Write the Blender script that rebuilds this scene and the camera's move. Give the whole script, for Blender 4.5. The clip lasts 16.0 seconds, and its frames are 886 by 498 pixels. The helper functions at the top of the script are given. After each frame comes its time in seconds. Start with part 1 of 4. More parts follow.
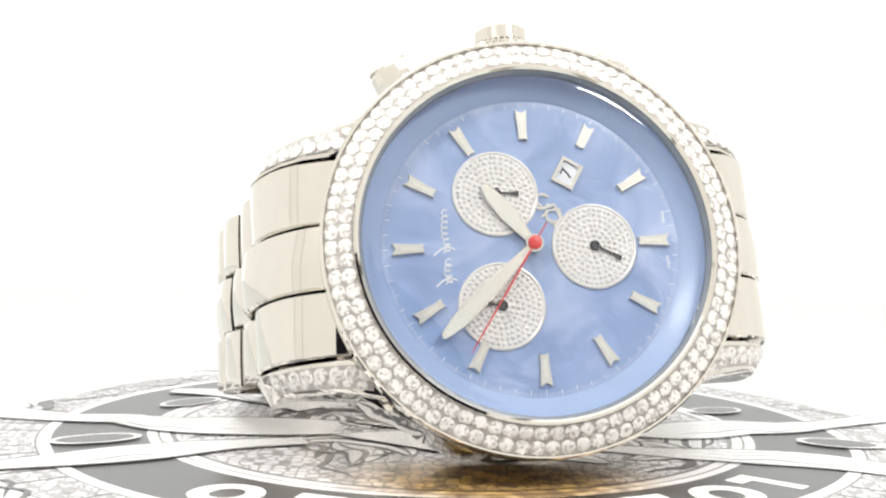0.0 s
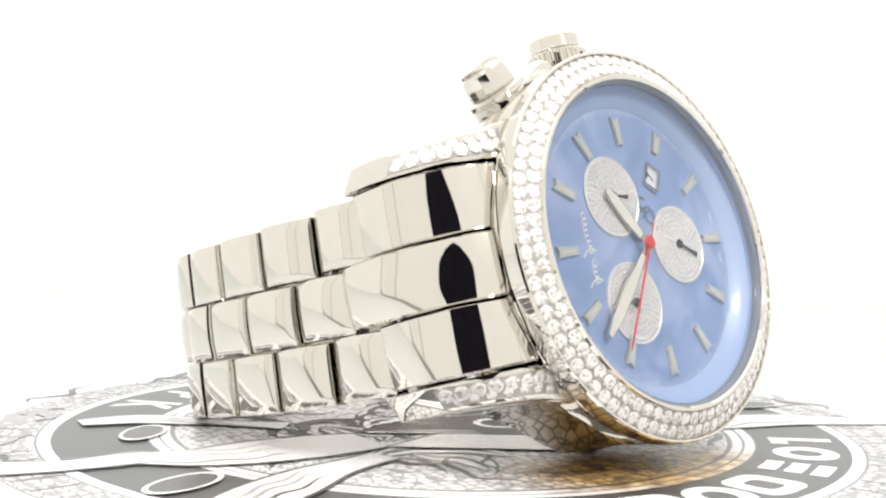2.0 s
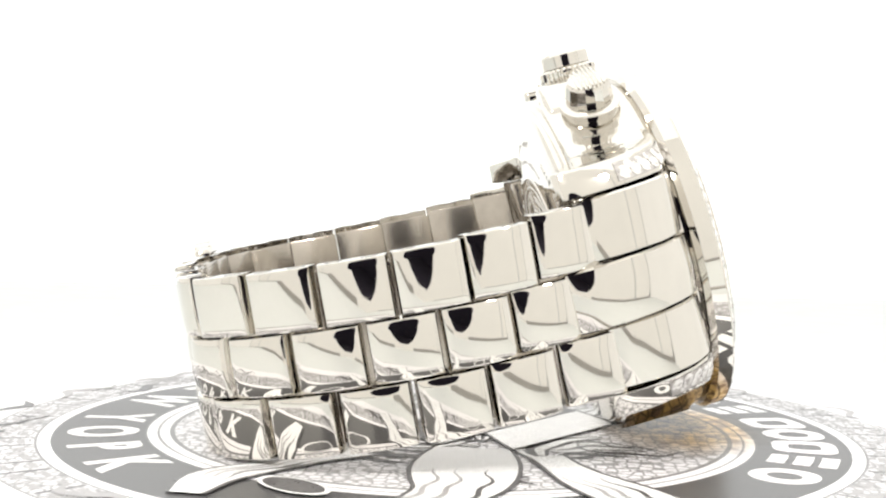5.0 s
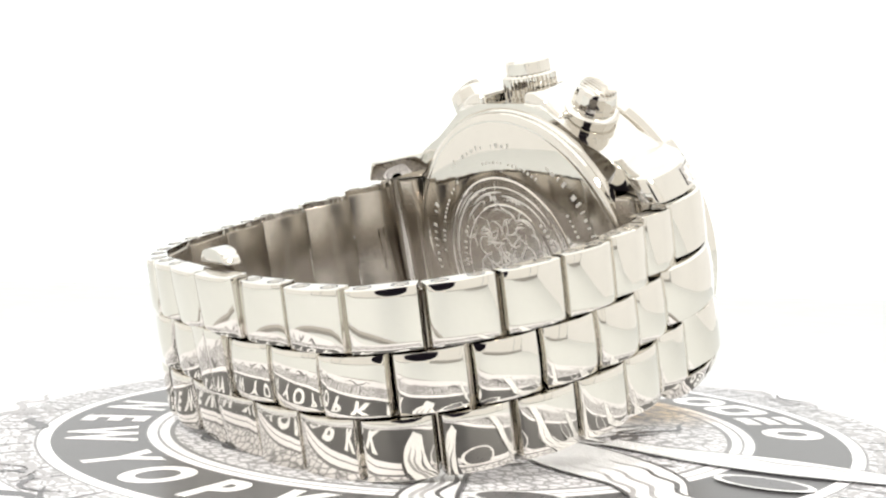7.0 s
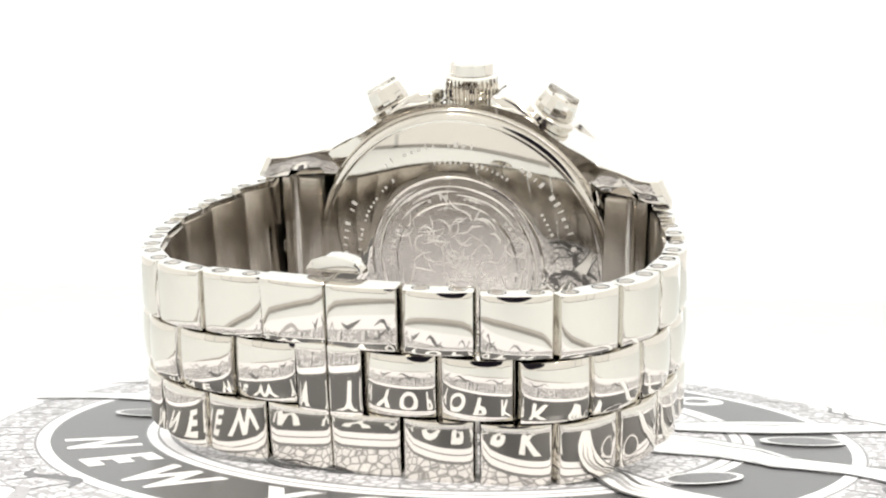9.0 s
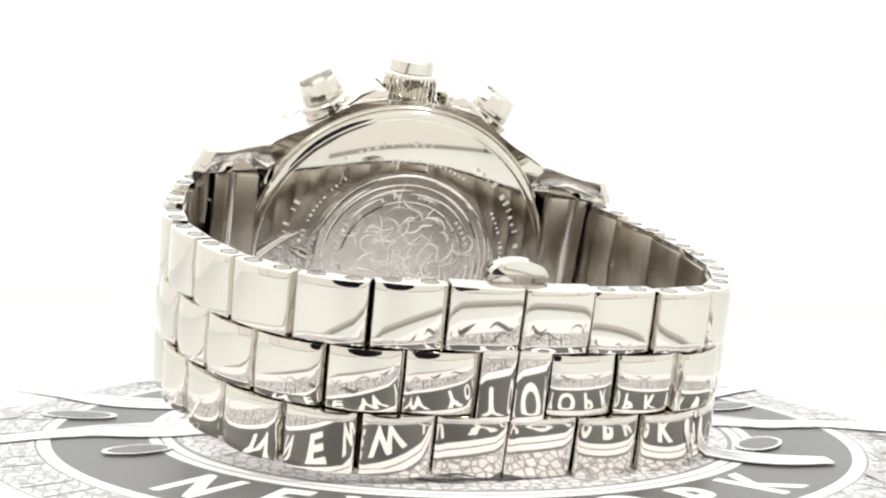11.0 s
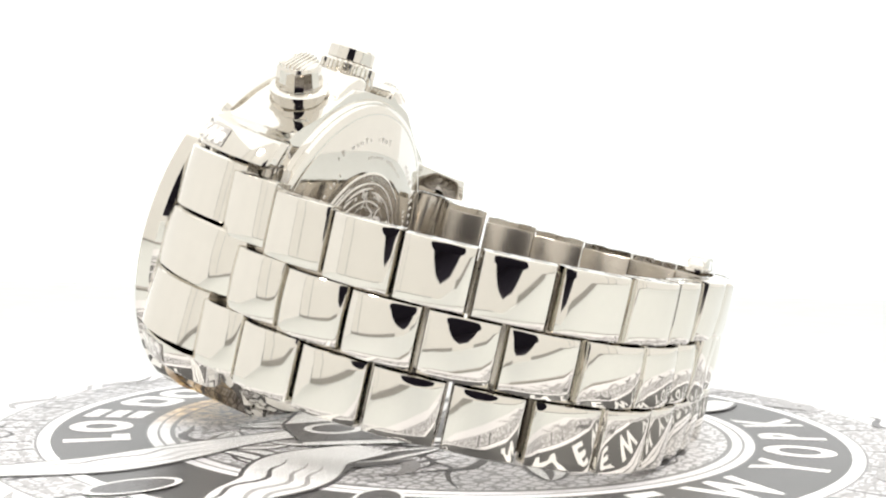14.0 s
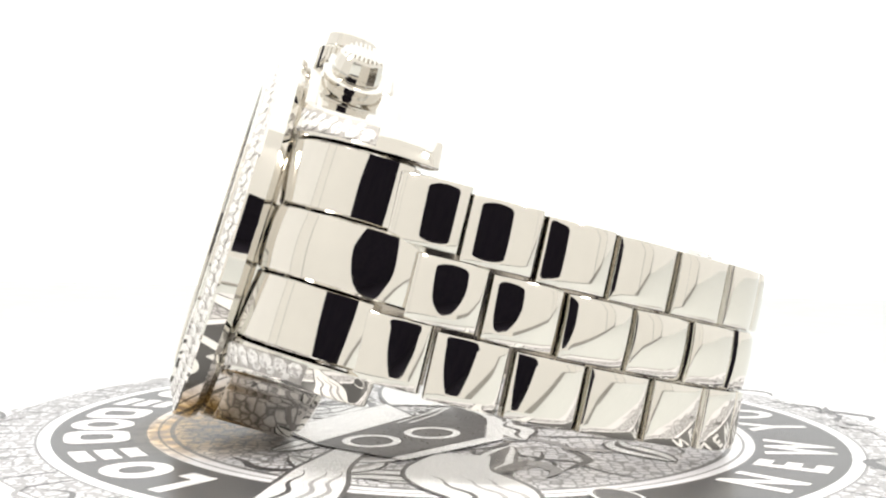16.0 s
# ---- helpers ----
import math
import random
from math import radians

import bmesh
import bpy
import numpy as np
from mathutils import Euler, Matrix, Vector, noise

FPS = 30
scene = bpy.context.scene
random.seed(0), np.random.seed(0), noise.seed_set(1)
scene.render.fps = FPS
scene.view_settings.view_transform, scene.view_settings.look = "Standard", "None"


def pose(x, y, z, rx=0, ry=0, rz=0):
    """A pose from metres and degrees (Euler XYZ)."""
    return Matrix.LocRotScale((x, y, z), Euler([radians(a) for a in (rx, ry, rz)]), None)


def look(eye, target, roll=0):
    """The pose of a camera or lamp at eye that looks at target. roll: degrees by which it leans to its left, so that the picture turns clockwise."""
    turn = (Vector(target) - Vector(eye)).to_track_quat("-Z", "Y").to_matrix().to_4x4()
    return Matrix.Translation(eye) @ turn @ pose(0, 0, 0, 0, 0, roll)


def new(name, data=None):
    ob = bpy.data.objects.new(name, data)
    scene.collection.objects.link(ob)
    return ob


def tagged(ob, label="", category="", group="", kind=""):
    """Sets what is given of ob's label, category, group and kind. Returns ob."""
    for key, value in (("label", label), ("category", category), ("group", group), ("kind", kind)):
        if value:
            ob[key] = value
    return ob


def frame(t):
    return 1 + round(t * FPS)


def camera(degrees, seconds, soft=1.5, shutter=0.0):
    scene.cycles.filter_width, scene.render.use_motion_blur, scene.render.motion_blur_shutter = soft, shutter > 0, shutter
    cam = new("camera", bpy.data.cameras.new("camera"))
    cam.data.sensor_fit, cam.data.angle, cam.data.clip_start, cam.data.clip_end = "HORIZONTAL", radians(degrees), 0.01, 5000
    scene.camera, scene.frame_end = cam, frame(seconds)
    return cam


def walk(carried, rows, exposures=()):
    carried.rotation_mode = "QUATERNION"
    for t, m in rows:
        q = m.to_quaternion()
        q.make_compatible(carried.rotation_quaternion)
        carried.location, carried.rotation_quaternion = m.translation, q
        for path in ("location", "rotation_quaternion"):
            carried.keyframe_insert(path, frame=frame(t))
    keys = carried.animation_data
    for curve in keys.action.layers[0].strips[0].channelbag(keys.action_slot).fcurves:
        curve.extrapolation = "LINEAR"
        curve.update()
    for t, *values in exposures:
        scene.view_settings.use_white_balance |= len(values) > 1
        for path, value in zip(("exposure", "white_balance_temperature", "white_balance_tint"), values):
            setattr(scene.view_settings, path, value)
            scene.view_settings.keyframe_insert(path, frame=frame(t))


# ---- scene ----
cam = camera(40.68, 16.0, soft=2.2)
CAMERA_POSE = pose(0, -0.16, 0.0298, 90 - 2.146, 0, 0.554) @ pose(0, 0, 0, 0, 0, 1.223)
walk(cam, [(0.0, CAMERA_POSE), (16.0, CAMERA_POSE)])

# ---- light: a white light tent with a dark opening round the lens ----
world = bpy.data.worlds.new("world")
scene.world = world
world.use_nodes = True
world.node_tree.nodes["Background"].inputs[0].default_value = (0.9, 0.93, 1.0, 1)
world.node_tree.nodes["Background"].inputs[1].default_value = 0.02
scene.view_settings.exposure = 0.0

TENT_BACK, TENT_TOP, TENT_SIDE, TENT_FRONT = 1.1, 1.38, 0.86, 0.80
LED = 0.5
DEG_PER_SECOND = 17.0
# pose of the watch's dial on the turntable at the start: z out of the dial, y to the crown
DIAL = pose(0.00877, -0.02761, 0.02563) @ pose(0, 0, 0, 0, 0, 9.75) @ pose(0, 0, 0, 90 - 16.52, 0, 0) @ pose(0, 0, 0, 0, 0, 3.0)
MM = 0.001


# ---- materials ----
def material(name):
    m = bpy.data.materials.new(name)
    m.use_nodes = True
    return m, m.node_tree.nodes, m.node_tree.links, m.node_tree.nodes["Principled BSDF"]


def plain(name, colour, rough=0.4, metal=0.0, coat=0.0, ior=1.5, vary=0.08, size=900.0, bump=0.0):
    """A principled surface with fine variation of tone and gloss."""
    m, n, l, b = material(name)
    b.inputs["Metallic"].default_value = metal
    b.inputs["IOR"].default_value = ior
    b.inputs["Coat Weight"].default_value = coat
    tc = n.new("ShaderNodeTexCoord")
    big = n.new("ShaderNodeTexNoise")
    big.inputs["Scale"].default_value = size
    big.inputs["Detail"].default_value = 6
    l.new(tc.outputs["Object"], big.inputs["Vector"])
    ramp = n.new("ShaderNodeMapRange")
    ramp.inputs["To Min"].default_value = 1 - vary
    ramp.inputs["To Max"].default_value = 1 + vary
    l.new(big.outputs["Fac"], ramp.inputs["Value"])
    mul = n.new("ShaderNodeVectorMath")
    mul.operation = "SCALE"
    mul.inputs[0].default_value = colour
    l.new(ramp.outputs["Result"], mul.inputs["Scale"])
    l.new(mul.outputs["Vector"], b.inputs["Base Color"])
    fine = n.new("ShaderNodeTexNoise")
    fine.inputs["Scale"].default_value = size * 4
    l.new(tc.outputs["Object"], fine.inputs["Vector"])
    rr = n.new("ShaderNodeMapRange")
    rr.inputs["To Min"].default_value = max(0.0, rough * 0.7)
    rr.inputs["To Max"].default_value = rough * 1.4
    l.new(fine.outputs["Fac"], rr.inputs["Value"])
    l.new(rr.outputs["Result"], b.inputs["Roughness"])
    if bump:
        bp = n.new("ShaderNodeBump")
        bp.inputs["Strength"].default_value = bump
        bp.inputs["Distance"].default_value = 0.0001
        l.new(fine.outputs["Fac"], bp.inputs["Height"])
        l.new(bp.outputs["Normal"], b.inputs["Normal"])
    return m


def glowing(name, colour, strength):
    """Lit diffuser fabric, with a faint weave and unevenness."""
    m, n, l, b = material(name)
    b.inputs["Base Color"].default_value = (*[0.22 * c for c in colour], 1)
    b.inputs["Roughness"].default_value = 0.9
    tc = n.new("ShaderNodeTexCoord")
    t = n.new("ShaderNodeTexNoise")
    t.inputs["Scale"].default_value = 6
    l.new(tc.outputs["Object"], t.inputs["Vector"])
    r = n.new("ShaderNodeMapRange")
    r.inputs["To Min"].default_value = strength * 0.93
    r.inputs["To Max"].default_value = strength * 1.07
    l.new(t.outputs["Fac"], r.inputs["Value"])
    b.inputs["Emission Color"].default_value = (*colour, 1)
    l.new(r.outputs["Result"], b.inputs["Emission Strength"])
    return m


STEEL = plain("polished_steel", (0.735, 0.71, 0.665), 0.035, 1.0, vary=0.02, size=500)
STEEL_SATIN = plain("satin_steel", (0.50, 0.46, 0.41), 0.22, 1.0, vary=0.12, size=700)
STEEL_ENGRAVED = plain("engraved_steel", (0.80, 0.77, 0.73), 0.16, 1.0, vary=0.10, size=900, bump=0.25)
STONE_SETTING = plain("stone_setting_metal", (0.42, 0.40, 0.385), 0.5, 0.2, vary=0.15, size=2000)
MARKER = plain("brushed_marker", (0.72, 0.69, 0.62), 0.3, 0.45, vary=0.05)
FROSTED = plain("frosted_engraving", (0.70, 0.68, 0.65), 0.6, 0.3, vary=0.2, size=2000)
GASKET = plain("grey_gasket", (0.20, 0.23, 0.28), 0.35)
PAVE_BED = plain("pave_bed", (0.88, 0.85, 0.80), 0.25, 0.25, vary=0.12, size=3000)
LUME = plain("cream_lume", (0.80, 0.78, 0.68), 0.4, vary=0.03)
RED = plain("red_lacquer", (0.75, 0.03, 0.03), 0.3)
BLACK = plain("black_lacquer", (0.015, 0.016, 0.025), 0.25)
WHITE_PRINT = plain("white_print", (0.85, 0.86, 0.88), 0.5, vary=0.03)
DARK_GAP = plain("dark_gap", (0.03, 0.028, 0.025), 0.5)
WHITE_TABLE = plain("white_table", (0.62, 0.64, 0.635), 0.4, vary=0.02, size=20)
ROOM_DARK = plain("dark_room", (0.035, 0.028, 0.05), 0.8, vary=0.2, size=8)
INK_HEM = plain("grey_hem", (0.36, 0.34, 0.32), 0.7)
SEAM = plain("pale_seam", (0.55, 0.54, 0.52), 0.8)
REHAUT = plain("pale_blue_rehaut", (0.44, 0.56, 0.80), 0.3, vary=0.05, size=300, coat=0.3)


def clear_stone():
    """A cut stone: mirror-like facets; inner sparkle painted as brighter and darker cells."""
    m, n, l, b = material("clear_stone")
    tc = n.new("ShaderNodeTexCoord")
    rnd = n.new("ShaderNodeObjectInfo")
    mul = n.new("ShaderNodeMath")
    mul.operation = "MULTIPLY"
    mul.inputs[1].default_value = 40.0
    l.new(rnd.outputs["Random"], mul.inputs[0])
    vor = n.new("ShaderNodeTexVoronoi")
    vor.voronoi_dimensions = "4D"
    vor.inputs["Scale"].default_value = 2900
    l.new(tc.outputs["Object"], vor.inputs["Vector"])
    l.new(mul.outputs["Value"], vor.inputs["W"])
    sep = n.new("ShaderNodeSeparateColor")
    l.new(vor.outputs["Color"], sep.inputs["Color"])
    ramp = n.new("ShaderNodeValToRGB")
    els = ramp.color_ramp.elements
    els[0].position, els[0].color = 0.10, (0.48, 0.46, 0.445, 1)
    els[1].position, els[1].color = 0.42, (0.82, 0.805, 0.79, 1)
    l.new(sep.outputs["Red"], ramp.inputs["Fac"])
    l.new(ramp.outputs["Color"], b.inputs["Base Color"])
    b.inputs["Metallic"].default_value = 0.12
    b.inputs["Roughness"].default_value = 0.10
    b.inputs["IOR"].default_value = 1.9
    return m


STONE = clear_stone()
PAVE_STONE = plain("tiny_stone", (0.90, 0.87, 0.84), 0.06, 0.15, ior=2.4, vary=0.25, size=1300)


def pearl_blue():
    m, n, l, b = material("blue_mother_of_pearl")
    tc = n.new("ShaderNodeTexCoord")
    warp = n.new("ShaderNodeTexNoise")
    warp.inputs["Scale"].default_value = 110
    warp.inputs["Detail"].default_value = 3
    warp.inputs["Distortion"].default_value = 1.5
    l.new(tc.outputs["Object"], warp.inputs["Vector"])
    r = n.new("ShaderNodeValToRGB")
    r.color_ramp.elements[0].position = 0.25
    r.color_ramp.elements[0].color = (0.21, 0.32, 0.57, 1)
    r.color_ramp.elements[1].position = 0.75
    r.color_ramp.elements[1].color = (0.50, 0.59, 0.82, 1)
    mid = r.color_ramp.elements.new(0.5)
    mid.color = (0.315, 0.43, 0.69, 1)
    l.new(warp.outputs["Fac"], r.inputs["Fac"])
    l.new(r.outputs["Color"], b.inputs["Base Color"])
    b.inputs["Roughness"].default_value = 0.28
    b.inputs["Coat Weight"].default_value = 0.35
    bump = n.new("ShaderNodeBump")
    bump.inputs["Strength"].default_value = 0.35
    bump.inputs["Distance"].default_value = 0.0012
    l.new(warp.outputs["Fac"], bump.inputs["Height"])
    l.new(bump.outputs["Normal"], b.inputs["Normal"])
    return m


def crystal():
    m, n, l, b = material("sapphire_crystal")
    out = n["Material Output"]
    tr = n.new("ShaderNodeBsdfTransparent")
    tr.inputs["Color"].default_value = (0.97, 0.985, 1, 1)
    gl = n.new("ShaderNodeBsdfGlossy")
    gl.inputs["Roughness"].default_value = 0.01
    fr = n.new("ShaderNodeFresnel")
    fr.inputs["IOR"].default_value = 1.72
    mix = n.new("ShaderNodeMixShader")
    l.new(fr.outputs["Fac"], mix.inputs["Fac"])
    l.new(tr.outputs[0], mix.inputs[1])
    l.new(gl.outputs[0], mix.inputs[2])
    l.new(mix.outputs[0], out.inputs["Surface"])
    return m


DIAL_BLUE, CRYSTAL = pearl_blue(), crystal()


def printed_disc():
    """Glossy printed plate: rings by radius, a stone-set drawing between them, an amber patch."""
    m, n, l, b = material("printed_gloss_plate")
    tc = n.new("ShaderNodeTexCoord")
    ln = n.new("ShaderNodeVectorMath")
    ln.operation = "LENGTH"
    l.new(tc.outputs["Object"], ln.inputs[0])
    rad = n.new("ShaderNodeMapRange")
    rad.inputs["From Max"].default_value = 0.08
    l.new(ln.outputs["Value"], rad.inputs["Value"])
    ramp = n.new("ShaderNodeValToRGB")
    ramp.color_ramp.interpolation = "CONSTANT"
    rings = [(0, 0.84), (36.2, 0.2), (36.7, 0.9), (38.0, 0.25), (38.4, 0.9), (39.6, 0.12), (40.0, 0.09), (51.2, 0.9), (52.6, 0.2), (53.0, 0.72),
             (59.2, 0.25), (59.6, 0.78)]
    els = ramp.color_ramp.elements
    for k, (mm, v) in enumerate(rings):
        e = els[0] if k == 0 else els.new(mm / 80.0)
        e.position = mm / 80.0
        e.color = (v, v * 0.985, v * 1.02, 1)
    while len(els) > len(rings):
        els.remove(els[-1])
    l.new(rad.outputs["Result"], ramp.inputs["Fac"])
    # outlines of stones
    vor = n.new("ShaderNodeTexVoronoi")
    vor.feature = "DISTANCE_TO_EDGE"
    vor.inputs["Scale"].default_value = 720
    vor.inputs["Randomness"].default_value = 0.6
    l.new(tc.outputs["Object"], vor.inputs["Vector"])
    line = n.new("ShaderNodeMapRange")
    line.inputs["From Min"].default_value = 0.02
    line.inputs["From Max"].default_value = 0.14
    line.inputs["To Min"].default_value = 0.36
    line.inputs["To Max"].default_value = 1.0
    l.new(vor.outputs["Distance"], line.inputs["Value"])
    facet = n.new("ShaderNodeTexVoronoi")
    facet.inputs["Scale"].default_value = 2600
    l.new(tc.outputs["Object"], facet.inputs["Vector"])
    fm = n.new("ShaderNodeMapRange")
    fm.inputs["To Min"].default_value = 1.05
    fm.inputs["To Max"].default_value = 0.85
    l.new(facet.outputs["Distance"], fm.inputs["Value"])
    both = n.new("ShaderNodeMath")
    both.operation = "MULTIPLY"
    l.new(line.outputs["Result"], both.inputs[0])
    l.new(fm.outputs["Result"], both.inputs[1])
    # where the drawing is stone-set: inside 36 mm and from 53 to 59 mm
    zone = n.new("ShaderNodeValToRGB")
    zone.color_ramp.interpolation = "CONSTANT"
    ze = zone.color_ramp.elements
    ze[0].color = (1, 1, 1, 1)
    ze[1].position, ze[1].color = 36.2 / 80, (0, 0, 0, 1)
    for mm, v in ((53.0, 1.0), (59.2, 0.0)):
        e = ze.new(mm / 80)
        e.color = (v, v, v, 1)
    l.new(rad.outputs["Result"], zone.inputs["Fac"])
    mix = n.new("ShaderNodeMix")
    mix.data_type = "RGBA"
    mix.blend_type = "MULTIPLY"
    l.new(zone.outputs["Color"], mix.inputs["Factor"])
    l.new(ramp.outputs["Color"], mix.inputs["A"])
    l.new(both.outputs["Value"], mix.inputs["B"])
    # amber patch below the case, mottled brown to gold, ragged edge
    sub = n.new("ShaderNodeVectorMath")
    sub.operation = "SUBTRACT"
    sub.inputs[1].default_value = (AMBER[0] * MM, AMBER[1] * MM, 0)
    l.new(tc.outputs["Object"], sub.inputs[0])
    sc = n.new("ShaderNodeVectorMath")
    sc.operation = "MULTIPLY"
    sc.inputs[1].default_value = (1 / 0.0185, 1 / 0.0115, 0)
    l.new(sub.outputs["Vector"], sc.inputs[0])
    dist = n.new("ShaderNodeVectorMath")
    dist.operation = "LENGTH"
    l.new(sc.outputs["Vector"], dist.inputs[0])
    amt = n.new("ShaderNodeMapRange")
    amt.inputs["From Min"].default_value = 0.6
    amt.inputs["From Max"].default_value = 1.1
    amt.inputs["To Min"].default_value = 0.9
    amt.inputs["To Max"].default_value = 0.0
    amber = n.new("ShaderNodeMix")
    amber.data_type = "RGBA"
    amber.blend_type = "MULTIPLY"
    mottle = n.new("ShaderNodeTexNoise")
    mottle.inputs["Scale"].default_value = 420
    mottle.inputs["Detail"].default_value = 5
    l.new(tc.outputs["Object"], mottle.inputs["Vector"])
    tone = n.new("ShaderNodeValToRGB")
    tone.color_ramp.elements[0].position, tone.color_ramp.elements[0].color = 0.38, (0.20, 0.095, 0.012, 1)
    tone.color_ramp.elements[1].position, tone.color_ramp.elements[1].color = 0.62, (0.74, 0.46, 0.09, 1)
    l.new(mottle.outputs["Fac"], tone.inputs["Fac"])
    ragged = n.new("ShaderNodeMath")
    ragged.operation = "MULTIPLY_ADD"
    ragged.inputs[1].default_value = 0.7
    l.new(mottle.outputs["Fac"], ragged.inputs[0])
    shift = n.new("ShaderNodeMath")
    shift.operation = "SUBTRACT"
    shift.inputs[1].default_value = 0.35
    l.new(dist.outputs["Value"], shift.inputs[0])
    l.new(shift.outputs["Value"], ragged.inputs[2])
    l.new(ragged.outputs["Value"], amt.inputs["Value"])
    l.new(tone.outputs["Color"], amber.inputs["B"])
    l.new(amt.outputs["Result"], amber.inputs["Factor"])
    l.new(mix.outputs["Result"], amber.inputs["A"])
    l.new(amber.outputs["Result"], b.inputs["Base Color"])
    b.inputs["Roughness"].default_value = 0.3
    b.inputs["IOR"].default_value = 1.4
    return m


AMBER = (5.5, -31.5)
PRINT = printed_disc()
INK_GREY = plain("grey_ink", (0.09, 0.087, 0.092), 0.3, vary=0.1, size=400)
INK_WHITE = plain("white_ink", (0.89, 0.89, 0.90), 0.25, vary=0.05, size=1500)
INK_PALE = plain("pale_grey_ink", (0.36, 0.35, 0.36), 0.3, vary=0.15, size=500)


# ---- mesh helpers (millimetres) ----
def part(name, bm, mat, parent=None, label="", m=None, sharp=32):
    bmesh.ops.recalc_face_normals(bm, faces=bm.faces[:])
    for v in bm.verts:
        v.co *= MM
    for f in bm.faces:
        f.smooth = True
    for e in bm.edges:
        if len(e.link_faces) != 2 or e.calc_face_angle(0) > radians(sharp):
            e.smooth = False
    me = bpy.data.meshes.new(name)
    bm.to_mesh(me)
    bm.free()
    me.materials.append(mat)
    return place(name, me, parent, label, m)


def place(name, me, parent=None, label="", m=None):
    ob = new(name, me)
    if parent:
        ob.parent = parent
    if m is not None:
        ob.matrix_basis = m
    return tagged(ob, label)


def mm(x, y, z, rx=0, ry=0, rz=0):
    return pose(x * MM, y * MM, z * MM, rx, ry, rz)


def lathe(profile, n=96, bm=None, closed=False):
    """A turned body about z from (radius, z) rows."""
    bm = bm or bmesh.new()
    rings = []
    for r, z in profile:
        if r < 1e-6:
            rings.append([bm.verts.new((0, 0, z))])
        else:
            rings.append([bm.verts.new((r * math.cos(2 * math.pi * k / n), r * math.sin(2 * math.pi * k / n), z)) for k in range(n)])
    pairs = list(zip(rings, rings[1:])) + ([(rings[-1], rings[0])] if closed else [])
    for a, b in pairs:
        for k in range(n):
            q = (k + 1) % n
            if len(a) == 1 and len(b) == 1:
                continue
            if len(a) == 1:
                bm.faces.new((a[0], b[k], b[q]))
            elif len(b) == 1:
                bm.faces.new((a[k], a[q], b[0]))
            else:
                bm.faces.new((a[k], a[q], b[q], b[k]))
    return bm


def prism(points, z0, z1, bevel=0.0, bm=None, segments=2):
    """A polygon in xy, extruded from z0 to z1."""
    bm = bm or bmesh.new()
    lo = [bm.verts.new((x, y, z0)) for x, y in points]
    hi = [bm.verts.new((x, y, z1)) for x, y in points]
    n = len(points)
    faces = [bm.faces.new(lo[::-1]), bm.faces.new(hi)]
    for k in range(n):
        faces.append(bm.faces.new((lo[k], lo[(k + 1) % n], hi[(k + 1) % n], hi[k])))
    if bevel:
        edges = list({e for f in faces for e in f.edges})
        bmesh.ops.bevel(bm, geom=edges, offset=bevel, segments=segments, affect="EDGES", profile=0.5)
    return bm


def box(sx, sy, sz, bevel=0.0, at=(0, 0, 0)):
    pts = [(at[0] - sx / 2, at[1] - sy / 2), (at[0] + sx / 2, at[1] - sy / 2), (at[0] + sx / 2, at[1] + sy / 2), (at[0] - sx / 2, at[1] + sy / 2)]
    return prism(pts, at[2] - sz / 2, at[2] + sz / 2, bevel)


def spline(points, step=0.25):
    """A smooth line through points, as dense rows with their running length."""
    out = []
    p = [Vector(q) for q in points]
    p = [2 * p[0] - p[1]] + p + [2 * p[-1] - p[-2]]
    for a, b, c, d in zip(p, p[1:], p[2:], p[3:]):
        k = max(2, int((c - b).length / step))
        for j in range(k):
            t = j / k
            out.append(0.5 * ((2 * b) + (c - a) * t + (2 * a - 5 * b + 4 * c - d) * t * t + (3 * b - a - 3 * c + d) * t ** 3))
    out.append(p[-2])
    run = [0.0]
    for a, b in zip(out, out[1:]):
        run.append(run[-1] + (b - a).length)
    return out, run


def along(line, s):
    pts, run = line
    k = max(1, min(len(run) - 1, next((i for i, r in enumerate(run) if r >= s), len(run) - 1)))
    t = (s - run[k - 1]) / max(1e-9, run[k] - run[k - 1])
    return pts[k - 1].lerp(pts[k], t)


def link_mesh(w, h, thick, sag_x=0.5, sag_y=0.22, rim=0.32):
    """A cushioned bracelet link: x along the chain, y across it, z outward."""
    bm = bmesh.new()
    def stations(half):
        inner = half - rim
        return [-half, -half + rim * 0.3] + [inner * k / 4 for k in range(-4, 5)] + [half - rim * 0.3, half]
    us, vs = stations(w / 2), stations(h / 2)
    def edge(u, half):
        d = half - abs(u)
        return 0 if d >= rim - 1e-6 else rim - math.sqrt(max(0, rim * rim - (rim - d) ** 2))
    grid = [[bm.verts.new((u, v, -sag_x * (2 * u / w) ** 2 - sag_y * (2 * v / h) ** 2 - max(edge(u, w / 2), edge(v, h / 2)))) for v in vs] for u in us]
    for a, b in zip(grid, grid[1:]):
        for k in range(len(vs) - 1):
            bm.faces.new((a[k], b[k], b[k + 1], a[k + 1]))
    rimloop = [grid[i][0] for i in range(len(us))] + [grid[-1][j] for j in range(1, len(vs))] + [grid[i][-1] for i in range(len(us) - 2, -1, -1)] + [grid[0][j] for j in range(len(vs) - 2, 0, -1)]
    low = [bm.verts.new((v.co.x, v.co.y, -thick)) for v in rimloop]
    for k in range(len(rimloop)):
        q = (k + 1) % len(rimloop)
        bm.faces.new((rimloop[k], low[k], low[q], rimloop[q]))
    bm.faces.new(low)
    return bm


